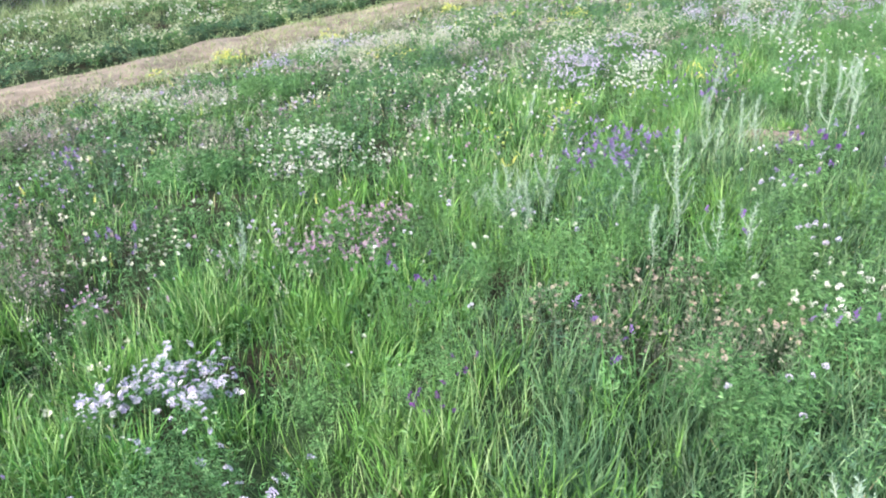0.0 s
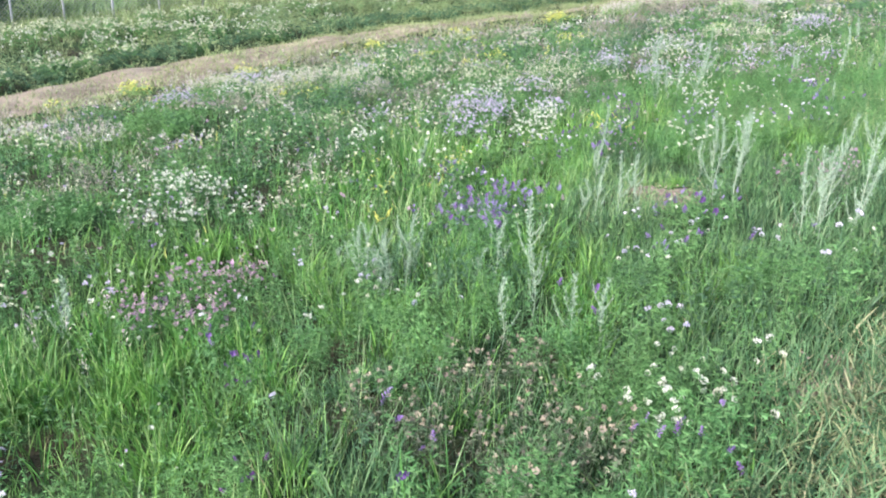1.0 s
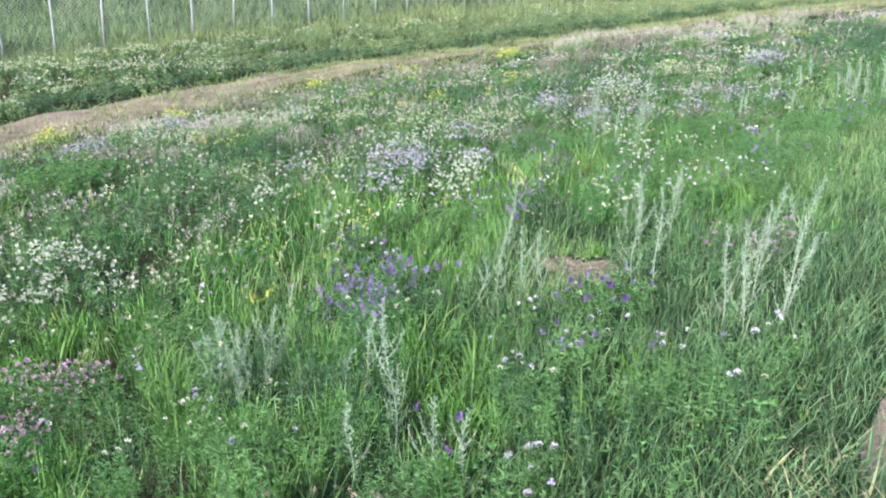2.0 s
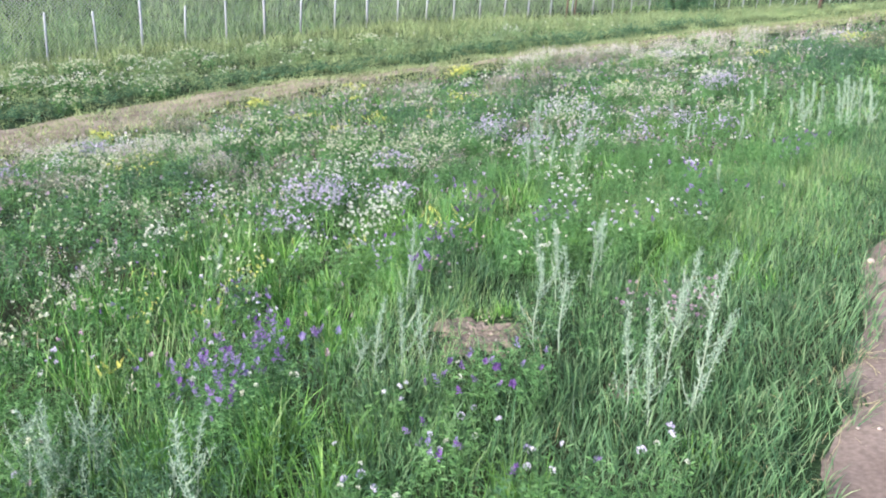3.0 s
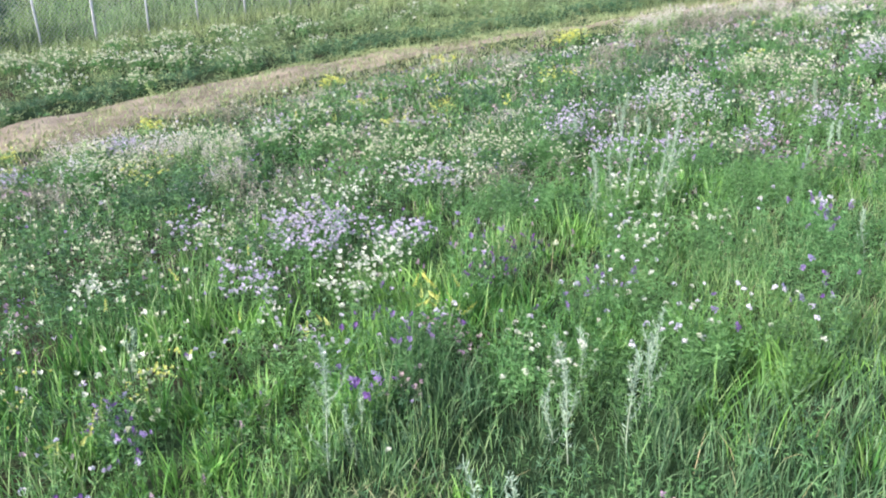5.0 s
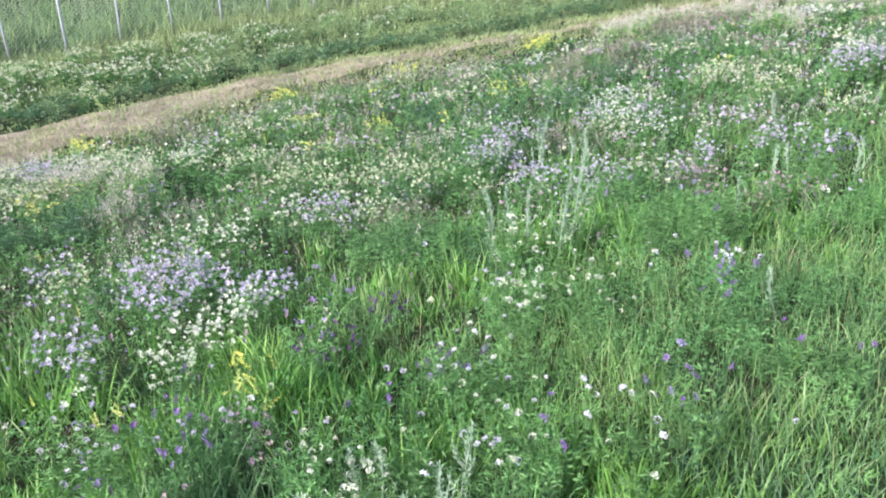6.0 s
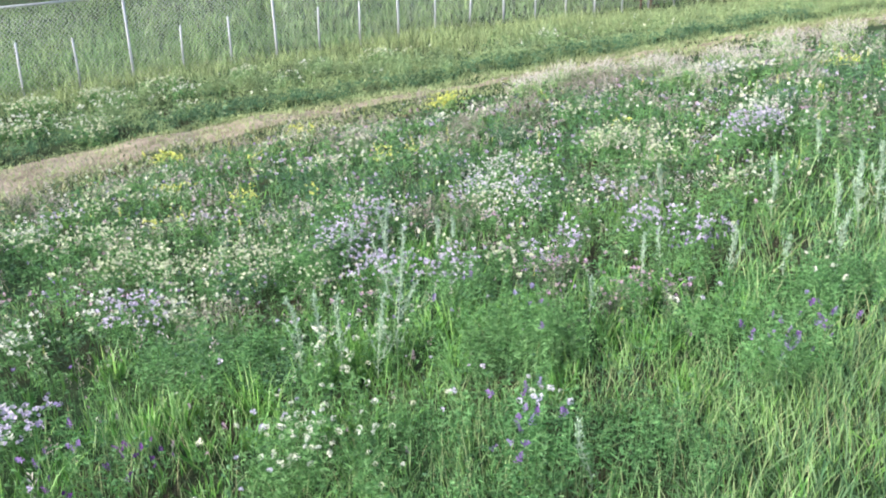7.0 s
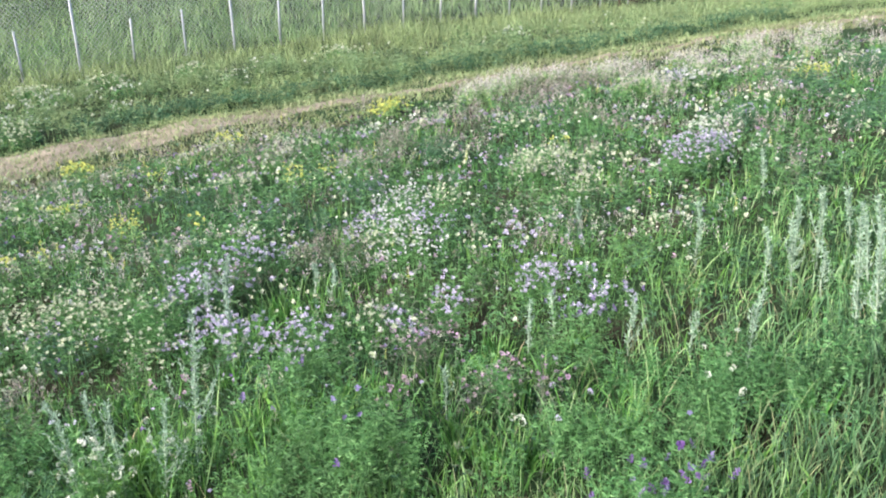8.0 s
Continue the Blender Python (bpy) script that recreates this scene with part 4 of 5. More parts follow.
# ---- flower heads ----
def proto_quads(kind, r):
    s = []
    if kind == "disc":
        for ring, cnt, ln, up in ((0, 10, 0.016, 0.25), (1, 7, 0.011, 0.8), (2, 4, 0.008, 1.8)):
            for k in range(cnt):
                a = 2 * np.pi * (k + 0.4 * ring) / cnt + r.uniform(-0.2, 0.2)
                s.append(((0, 0, 0.002 * ring), (math.cos(a), math.sin(a), up + r.uniform(-0.2, 0.2)), ln * r.uniform(0.8, 1.15), 0.009))
    elif kind == "raceme":
        for k in range(16):
            f = k / 15
            a = k * 2.4
            s.append(((0, 0, 0.03 * f - 0.008), (math.cos(a), math.sin(a), 0.2 + 0.9 * f), 0.013 * (1.1 - 0.5 * f), 0.008))
    elif kind == "umbel":
        for k in range(11):
            a, q = k * 2.4, 0.009 * math.sqrt(k / 11)
            for t in (0, 1.6):
                s.append(((q * math.cos(a), q * math.sin(a), 0.006 - 50 * q * q), (math.cos(a + t), math.sin(a + t), 0.6 + r.uniform(-0.3, 0.5)), 0.0065, 0.0055))
    elif kind == "ball":
        for k in range(18):
            f = (k + 0.5) / 18
            a, p = k * 2.4, 1.9 * math.sqrt(f)
            v = (math.cos(a) * math.sin(p), math.sin(a) * math.sin(p), math.cos(p))
            lift = (v[0] * 0.5, v[1] * 0.5, v[2] * 0.5 + 0.8)
            s.append(((0.0075 * v[0], 0.0075 * v[1], 0.0075 * v[2] - 0.002), lift, 0.0085 * r.uniform(0.8, 1.15), 0.0065))
    elif kind == "puff":
        for k in range(7):
            a = k * 2.4
            s.append(((0.002 * math.cos(a), 0.002 * math.sin(a), 0.002 * k - 0.006), (math.cos(a), math.sin(a), r.uniform(-0.1, 1.6)), 0.0115, 0.013))
    elif kind == "spike":
        for k in range(22):
            f = k / 21
            a = k * 2.4
            s.append(((0, 0, 0.085 * f - 0.03), (math.cos(a), math.sin(a), 0.6), 0.014 * (1.1 - 0.7 * f), 0.009))
    else:
        for k in range(12):
            f = k / 11
            a = k * 2.4
            s.append(((0.012 * math.cos(a) * (1 - f), 0.012 * math.sin(a) * (1 - f), 0.07 * f - 0.03), (math.cos(a), math.sin(a), 1.4), 0.018, 0.006))
    b = np.array([q[0] for q in s], float)
    al = unit(np.array([q[1] for q in s], float))
    sd = unit(np.cross(al, np.array([[0.0, 0.0, 1.0]])) + 0.25 * r.normal(size=(len(s), 3)))
    L, W = np.array([q[2] for q in s])[:, None], np.array([q[3] for q in s])[:, None]
    mid = b + al * L * 0.65
    return np.stack([b, mid + sd * W / 2, b + al * L, mid - sd * W / 2], 1)


def turned(n, tilt):
    """n rotation matrices: a random turn about the upright, then a random lean."""
    a, t, b = RNG.uniform(0, 2 * np.pi, n), RNG.uniform(0, tilt, n), RNG.uniform(0, 2 * np.pi, n)
    ca, sa, z, o = np.cos(a), np.sin(a), np.zeros(n), np.ones(n)
    ra = np.stack([ca, -sa, z, sa, ca, z, z, z, o], 1).reshape(n, 3, 3)
    k = np.stack([np.cos(b), np.sin(b), z], 1)
    kx = np.stack([z, -k[:, 2], k[:, 1], k[:, 2], z, -k[:, 0], -k[:, 1], k[:, 0], z], 1).reshape(n, 3, 3)
    st, ct = np.sin(t)[:, None, None], np.cos(t)[:, None, None]
    return (np.eye(3)[None] + st * kx + (1 - ct) * (kx @ kx)) @ ra


PROTO = {k: [proto_quads(k, np.random.default_rng(i + 5)) for i in range(3)] for k in ("disc", "raceme", "umbel", "spike", "plume", "puff", "ball")}
HEAD_MESH = {}


def head_mesh(shape, colour, i):
    if (shape, colour, i) not in HEAD_MESH:
        s = Soup()
        s.faces(PROTO[shape][i], [(0, 1, 2, 3)])
        HEAD_MESH[shape, colour, i] = s.mesh(colour + "_flower_head", PETAL[colour][1])
    return HEAD_MESH[shape, colour, i]


def add_heads(s, tips, shape, size, tilt=0.6):
    pick = RNG.integers(0, 3, len(tips))
    for i in range(3):
        tp, sz = tips[pick == i], size[pick == i]
        if len(tp):
            v = np.einsum("nij,qkj->nqki", turned(len(tp), tilt), PROTO[shape][i]) * sz[:, None, None, None] + tp[:, None, None, :]
            s.faces(v.reshape(-1, 4, 3), [(0, 1, 2, 3)])


def flower_clump(name, x, y, r, h, count, shape, colour, leaf_mat, label, category, group, size=1.0, nodes=4, leaf=1.0, spread=0.3):
    """A flowering plant: leafy stems, and a head on each tip."""
    th = thing(name, x, y, label, category, group)
    z = th.location.z
    d = float(walk_distance(np.array([x]), np.array([y]))[0])
    a, q = RNG.uniform(0, 2 * np.pi, count), r * np.sqrt(RNG.uniform(0, 1, count)) * RNG.uniform(0.7, 1.2, count)
    bx, by = q * np.cos(a), q * np.sin(a)
    hh = h * RNG.uniform(0.65, 1.1, count) * (1 - 0.25 * (q / max(r, 0.01)) ** 2)
    z0 = soil(x + bx, y + by) - z - 0.01
    s = Soup()
    ls = np.full(count, float(leaf_size(np.array([x]), np.array([y]))[0]) * leaf)
    tips = herb_stems(s, bx, by, hh, ls, nodes, spread, z0)
    part("foliage", s.mesh("foliage", leaf_mat), th)
    sz = size * (RNG.uniform(0.65, 1.35, count) if d > 3.3 else RNG.uniform(0.7, 1.5, count)) * max(1.0, d / 5.0) ** 0.5
    if d < 3.3:
        shape = "ball" if colour == "white" else shape
        for k in range(count):
            ob = part("flower_head", head_mesh(shape, colour, k % 3), th)
            ob.location = tips[k]
            ob.rotation_euler = (RNG.uniform(-0.9, 0.9), RNG.uniform(-0.9, 0.9), RNG.uniform(0, 6.28))
            ob.scale = (sz[k],) * 3
    else:
        s = Soup()
        flat = shape in ("umbel", "disc", "spike")
        for _ in range((3 if shape == "spike" else 1) if flat else 0):
            add_heads(s, tips + RNG.normal(size=tips.shape) * np.array([0.03, 0.03, 0.02]), "puff", sz)
        add_heads(s, tips, "puff" if flat else shape, sz)
        part("blossom", s.mesh("blossom", PETAL[colour][0]), th)
    return th


def clumps(spots, per_m2, **kw):
    for x, y, r in spots:
        d = float(walk_distance(np.array([x]), np.array([y]))[0])
        c = int(np.clip(per_m2 * (0.6 if d > 3.3 else 0.8) * math.pi * (r + 0.05) ** 2 * min(1.0, 8.0 / d), 4, 200))
        flower_clump(x=x, y=y, r=r, count=c, **kw)


clumps(LILAC_NEAR, 620, name="lilac_wildflower", h=0.27, shape="umbel", colour="palelilac", leaf_mat=M_HERB, label="low clump of whitish lilac blossoms in lush grass", category="wild flower", group="lilac flower clumps", size=1.2, spread=0.5)
clumps(LILAC_STRAY, 160, name="lilac_wildflower", h=0.24, shape="umbel", colour="palelilac", leaf_mat=M_HERB, label="few whitish lilac blossoms in lush grass", category="wild flower", group="lilac flower clumps", size=1.2, spread=0.5)
clumps(LILAC, 430, name="lilac_wildflower", h=0.36, shape="umbel", colour="lilac", leaf_mat=M_HERB, label="wild flower clump with pale lilac and whitish blossoms", category="wild flower", group="lilac flower clumps", size=1.0, spread=0.4)
clumps(PINK_NEAR, 700, name="pink_wildflower", h=0.3, shape="puff", colour="pink", leaf_mat=M_HERB, label="bushy wild flower thick with dusty pink blossoms", category="wild flower", group="pink flower clumps", size=0.9)
clumps(PINK, 330, name="pink_wildflower", h=0.28, shape="puff", colour="pink", leaf_mat=M_BROWNLEAF, label="bushy wild flower with faded pink blossoms", category="wild flower", group="pink flower clumps", size=0.75)
clumps(WITHERED, 170, name="withered_herb", h=0.3, shape="puff", colour="dryhead", leaf_mat=M_BROWNLEAF, label="withering brownish herb with dry seed heads", category="herb", group="withered herbs", size=0.7)
clumps(PURPLE, 170, name="purple_wildflower", h=0.36, shape="raceme", colour="purple", leaf_mat=M_DARKHERB, label="tall purple flowering vetch with dark green leaves", category="wild flower", group="purple flower clumps", size=1.2)
clumps(VIOLET, 230, name="purple_wildflower", h=0.3, shape="raceme", colour="purple", leaf_mat=M_HERB, label="sparse violet alfalfa blossoms over green leaves", category="wild flower", group="purple flower clumps", size=0.85)
clumps(DARK, 220, name="dark_wildflower", h=0.27, shape="raceme", colour="dark", leaf_mat=M_HERB, label="dark crimson purple blossoms on leafy stems", category="wild flower", group="dark flower clumps", size=0.8)
clumps(YELLOW, 130, name="yellow_wildflower", h=0.33, shape="spike", colour="yellow", leaf_mat=M_PALE, label="yellow flowering spikes on thin green stems", category="wild flower", group="yellow flower clumps", size=0.75, nodes=3)
clumps(YELLOW_FAR, 200, name="yellow_wildflower", h=0.22, shape="spike", colour="yellow", leaf_mat=M_PALE, label="yellow blossoms beside the dirt track", category="wild flower", group="yellow flower clumps", size=0.9, nodes=3)
WHITE = dict(h=0.33, shape="umbel", leaf_mat=M_HERB, category="wild flower", group="white flower clumps", nodes=3, spread=0.45)
clumps(WHITES, 270, name="white_wildflower", colour="white", label="small white blossoms clustered on leafy stems", size=1.05, **WHITE)
clumps(CREAMS, 310, name="cream_wildflower", colour="cream", label="creamy white blossoms in a loose clump", size=0.85, **WHITE)
for k, spot in enumerate(FROST):
    clumps([spot], 480, name="cream_wildflower", colour=("frost", "cream", "lilac")[k % 3], label=("frosty white", "creamy", "whitish lilac")[k % 3] + " blossoms in a dense drift", size=0.85, **WHITE)
clumps(DUST, 300, name="seeding_grass_tuft", h=0.3, shape="plume", colour="dust", leaf_mat=M_BROWNLEAF, label="tuft of brownish mauve seeding grass", category="grass tuft", group="seeding tufts", size=0.8, nodes=3)
clumps(SEEDING, 420, name="seeding_grass_tuft", h=0.32, shape="plume", colour="seed", leaf_mat=M_PALE, label="tuft of pale greyish seeding grass with feathery heads", category="grass tuft", group="seeding tufts", size=1.0, nodes=2)
clumps(BANK_CREAMS, 280, name="bank_wildflower", colour="cream", label="creamy blossoms along the fence foot on the bank", size=1.0, **WHITE)
clumps(BANK_WHITES, 110, name="bank_wildflower", colour="clover", label="white blossoms on the bank beyond the track", size=1.0, **WHITE)


def leafy_bush(x, y, r, h, material=M_HERB, words="bushy bright green leafy herb without flowers", per_m2=460, nodes=9):
    th = thing("leafy_herb_bush", x, y, words, "herb", "leafy bushes")
    n = int(per_m2 * math.pi * r * r) + 15
    a, q = RNG.uniform(0, 2 * np.pi, n), r * np.sqrt(RNG.uniform(0, 1, n))
    bx, by = q * np.cos(a), q * np.sin(a)
    hh = h * RNG.uniform(0.6, 1.1, n) * (1 - 0.3 * (q / r) ** 2)
    z0 = soil(x + bx, y + by) - th.location.z - 0.01
    lf = float(leaf_size(np.array([x]), np.array([y]))[0])
    order = np.argsort(a)
    for cut in np.array_split(order, 9):
        s = Soup()
        herb_stems(s, bx[cut], by[cut], hh[cut], np.full(len(cut), lf * 0.9), nodes, 0.45, z0[cut])
        part("sprig", s.mesh("sprig", material), th)


for hx, hy, hr in HERBS:
    leafy_bush(hx, hy, hr, 0.34)
for hx, hy, hr in THICKET:
    leafy_bush(hx, hy, hr, 0.36, M_DARKHERB, "dense dark green leafy herb among the flowers", 200, 5)
for hx, hy, hr in BANK_BUSHES:
    leafy_bush(hx, hy, hr, 0.42, M_BANKHERB, "low rounded dull green bush on the bank", 70, 5)

# ---- single clover plants with a few round heads each ----
CLOVER_WHITE = [(1.42, 2.83), (1.42, 2.69), (1.49, 2.71), (1.49, 2.57), (1.52, 2.48), (1.67, 2.76), (1.36, 2.71), (1.37, 2.57), (1.54, 2.6), (3.26, 8.91), (3.33, 8.75), (3.63, 9.09), (3.54, 9.04), (3.56, 8.54), (3.71, 9.15), (2.64, 6.7), (2.7, 6.62), (2.82, 6.61), (2.87, 6.62), (2.79, 6.53), (2.61, 6.67), (3.31, 6.66), (3.4, 6.69), (3.27, 7.05), (3.15, 7.1), (5.63, 9.2), (5.67, 9.1), (5.64, 8.97), (3.42, 8.97), (3.28, 8.84), (3.58, 9.1), (3.3, 8.04), (3.42, 8.05), (3.64, 7.92), (3.66, 7.8), (3.64, 7.72), (3.28, 7.9), (3.38, 8.09), (1.93, 4.23), (2.53, 3.75), (1.6, 4.24), (1.45, 2.86), (1.42, 3.04), (1.56, 2.69), (1.74, 2.76), (1.24, 3.01), (2.33, 3.41), (1.74, 3.86), (-0.28, 4.0), (0.19, 3.81), (0.31, 4.12), (0.43, 4.04), (-0.07, 4.75), (0.69, 4.11), (0.6, 3.8),
                (1.35, 4.94), (1.2, 4.87), (1.05, 5.08), (2.03, 4.86), (0.45, 6.19), (2.54, 6.81), (1.34, 7.21), (3.38, 8.34), (3.36, 7.96), (3.47, 8.31), (3.66, 8.04), (3.69, 7.65), (3.12, 7.53), (3.29, 7.2), (3.41, 6.78), (3.31, 6.64), (3.66, 6.85), (3.58, 6.48)]
CLOVER_PALE = [(2.59, 6.79), (2.78, 6.72), (2.84, 6.71), (2.99, 6.73), (2.37, 6.98), (1.31, 7.81), (3.17, 8.31), (3.23, 8.09), (3.31, 7.96), (3.39, 8.2), (3.62, 8.1), (3.63, 7.9), (3.73, 7.69), (3.53, 8.35), (3.27, 9.0), (3.6, 9.43), (4.21, 8.18), (3.96, 8.12), (4.84, 8.79), (5.7, 9.35), (5.7, 9.15)]
CLOVER_LILAC = [(3.04, 7.37), (3.07, 7.39), (3.03, 7.26), (3.01, 6.72), (3.01, 6.55), (3.21, 6.55), (1.67, 7), (1.87, 6.74), (1.84, 6.91), (3.12, 7.35), (2.92, 7.15), (3.33, 6.84), (3.54, 6.89), (3.66, 6.76), (3.21, 8.1), (3.29, 8.18), (3.35, 7.8), (5.08, 8.9), (3.22, 9.2), (4.21, 8.1), (4.28, 7.94), (3.89, 8.11), (1.9, 4.31), (2.05, 4.4), (2.16, 4.01), (2.19, 3.89), (2.21, 3.56), (2.51, 3.86), (1.54, 3.39), (1.58, 3.09), (1.65, 4.11), (1.56, 4.34), (-0.27, 4.13), (0.05, 4.78), (0.38, 4.36), (0.5, 4.09), (0.1, 3.23), (0.7, 3.67), (1.23, 5.9), (1.08, 6.21), (1.1, 5.92), (0.87, 6.18),
                (1.77, 4.74), (1.85, 4.72), (1.72, 7.18), (2.16, 6.98), (2.3, 7.01), (0.91, 5.62), (1.26, 7.03), (3.1, 7.52), (3.33, 6.95), (3.55, 7.02), (3.67, 6.73), (3.21, 6.66), (3.26, 7.57), (3.69, 6.57), (4.17, 6.42)]
CLOVER_MAUVE = [(0.96, 2.21), (1.10, 2.26), (0.91, 2.07), (0.99, 2.10), (1.58, 3.47), (1.62, 3.37), (1.46, 3.07), (1.37, 7.34), (1.55, 7.2), (1.73, 7.13), (1.82, 6.88), (2.21, 6.79), (2.23, 7.11), (1.99, 6.98), (3.0, 6.88), (2.6, 6.85), (1.53, 7.03), (3.25, 8.4), (5.11, 9.02), (4.28, 8.06), (4.04, 8.29)]
CLOVER_VIOLET = [(2.28, 6.89), (2.2, 6.81), (2.09, 6.75), (2.76, 7.1), (2.52, 7.56), (2.04, 6.77), (3.86, 7.01), (4.24, 7.69), (4.19, 7.9), (4.16, 7.9), (4.23, 7.71), (4.31, 8.95), (3.98, 9.34), (5.22, 8.44), (5.37, 8.42), (5.4, 8.83), (3.96, 9.43), (4.28, 8.92), (5.14, 8.22), (5.34, 8.33), (2.04, 3.86), (2.26, 3.77), (1.99, 4.15), (2.36, 4.73), (1.32, 3.63), (-0.01, 3.77), (0.95, 5.91), (1.17, 5.71), (1.07, 5.49), (1.16, 5.43), (0.95, 5.55), (1.07, 5.31), (0.94, 5.25), (1.1, 5.11), (1.01, 4.91), (0.74, 5.43), (0.65, 5.45), (0.83, 5.4), (0.85, 5.73), (1.28, 5.47),
                 (2.11, 4.88), (2.17, 4.83), (2.01, 4.84), (2.21, 4.76), (2.1, 4.5), (1.96, 4.57), (4.17, 8.01), (4.24, 7.82), (4.29, 8.63), (4.29, 9.15), (5.18, 8.34), (5.3, 8.61), (5.39, 8.45)]
CLOVER_DARK = [(3.89, 7.15), (3.86, 6.86), (3.95, 6.94), (4.29, 7.84), (4.22, 8.06), (3.38, 6.82), (3.45, 6.72), (4.29, 7.22), (4.41, 7.0), (0.54, 2.80), (0.59, 2.48), (0.66, 2.42), (1.28, 2.44), (1.44, 2.40), (1.36, 2.28), (1.88, 7.02), (2.1, 7.0), (2.0, 7.33), (2.23, 6.92), (2.38, 6.89), (2.46, 7.84), (2.56, 7.94), (2.31, 7.77), (2.41, 8.23), (2.73, 7.23), (2.46, 7.57), (-0.21, 3.71), (-0.1, 3.61)]


def clover(x, y, colour, label, shape="ball"):
    th = thing("clover_plant", x, y, label, "clover", "clover plants")
    n = int(RNG.integers(9, 14))
    heads = int(RNG.integers(1, 4))
    a, q = RNG.uniform(0, 2 * np.pi, n), 0.075 * np.sqrt(RNG.uniform(0, 1, n))
    bx, by = q * np.cos(a), q * np.sin(a)
    s = Soup()
    tips = herb_stems(s, bx, by, RNG.uniform(0.2, 0.36, n), np.full(n, float(leaf_size(np.array([x]), np.array([y]))[0]) * 1.1), 5, 0.45, soil(x + bx, y + by) - th.location.z - 0.01)
    part("foliage", s.mesh("foliage", M_HERB), th)
    tips = tips[np.argsort(-tips[:, 2])]
    for k in range(heads):
        ob = part("flower_head", head_mesh(shape, colour, k % 3), th)
        ob.location, ob.rotation_euler = tips[k], (RNG.uniform(-0.9, 0.9), RNG.uniform(-0.9, 0.9), RNG.uniform(0, 6.28))
        ob.scale = (RNG.uniform(0.75, 1.3),) * 3


for spots, colour, words in ((CLOVER_WHITE, "clover", "clover with small round white heads"), (CLOVER_PALE, "clover", "clover with a few whitish round heads in tall grass"), (CLOVER_LILAC, "palelilac", "clover with pale lilac round heads"),
                             (CLOVER_MAUVE, "lilac", "clover with mauve round heads among herbs"), (CLOVER_VIOLET, "purple", "leafy alfalfa with violet round heads"), (CLOVER_DARK, "purple", "alfalfa with dark violet heads in pale grass")):
    for cx, cy in spots:
        clover(cx, cy, colour, words, "raceme" if colour == "purple" else "ball")

# ---- single blossoms strewn through the meadow ----
for colour, shape, count, seed, words, size in (
        ("white", "umbel", 13000, 91, "small white blossoms strewn through the grass", 0.75), ("purple", "raceme", 10000, 92, "violet blossoms strewn through the grass", 0.6),
        ("lilac", "disc", 14000, 93, "pale lilac blossoms strewn through the grass", 0.6), ("pink", "raceme", 14000, 94, "pinkish blossoms strewn through the grass", 0.85),
        ("cream", "puff", 72000, 95, "creamy blossoms strewn through the far meadow", 1.2), ("white", "puff", 32000, 98, "white blossoms massed in the far meadow", 1.15), ("lilac", "puff", 36000, 99, "pale lilac blossoms massed in the far meadow", 1.25), ("pink", "puff", 36000, 89, "dull pink blossoms massed in the far meadow", 1.25),
        ("purple", "puff", 30000, 88, "violet blossoms massed in the far meadow", 0.8), ("seed", "plume", 45000, 96, "greyish seed heads strewn through the meadow", 1.0), ("dust", "plume", 60000, 86, "brownish mauve seeding grass through the far meadow", 1.0), ("yellow", "spike", 5000, 97, "yellow blossoms strewn near the track", 0.8)):
    far_only = shape == "puff" or colour in ("seed", "yellow", "dust")

    def strewn(a, b):
        d = walk_distance(a, b)
        f = smooth(0.2, 0.95, waves(a, b, 1.5, seed) + 0.5 * waves(a, b, 0.5, seed + 20)) ** 1.2 + 0.03
        f = f * smooth(-1.3, -2.9, path_lat(a, b))
        f = f * (smooth(2.3, 4.8, d) if far_only else np.clip((2.6 / np.maximum(d, 0.5)) ** 0.7, 0.1, 1) * 0.55)
        if shape == "puff":
            f = f * smooth(-1.7, -3.2, track_side(a, b) + 0.5 * waves(a, b, 1.2, 87)) * (0.25 + 0.95 * smooth(-0.5, 0.4, waves(a, b, 0.9, 85)))
        if colour in ("pink", "lilac"):
            f = f * (0.35 + 0.65 * smooth(-1.0, 2.5, a))
        return f * bare(a, b)
    x, y = scatter(count, MEADOW, strewn)
    d = walk_distance(x, y)
    n = len(x)
    h = tall(x, y) * RNG.uniform(0.85, 1.35, n)
    s, st = Soup(), Soup()
    az, le = RNG.uniform(0, 2 * np.pi, n), RNG.uniform(0, 0.35, n)
    base = at_soil(x, y)
    st.blades(base, h, 0.003 * np.maximum(1, d / 4), az, le, np.zeros(n), 2)
    tips = base + np.stack([np.cos(az) * np.sin(le), np.sin(az) * np.sin(le), np.cos(le)], 1) * h[:, None]
    add_heads(s, tips, shape, 1.05 * size * RNG.uniform(0.5, 1.3, n) * np.maximum(1, d / 5) ** 0.6)
    ob = tagged(new("strewn_blossoms", s.mesh("strewn_blossoms", PETAL[colour][0])), words, "wild flowers", "", "stuff")
    part("flower_stems", st.mesh("flower_stems", M_HERB), ob)

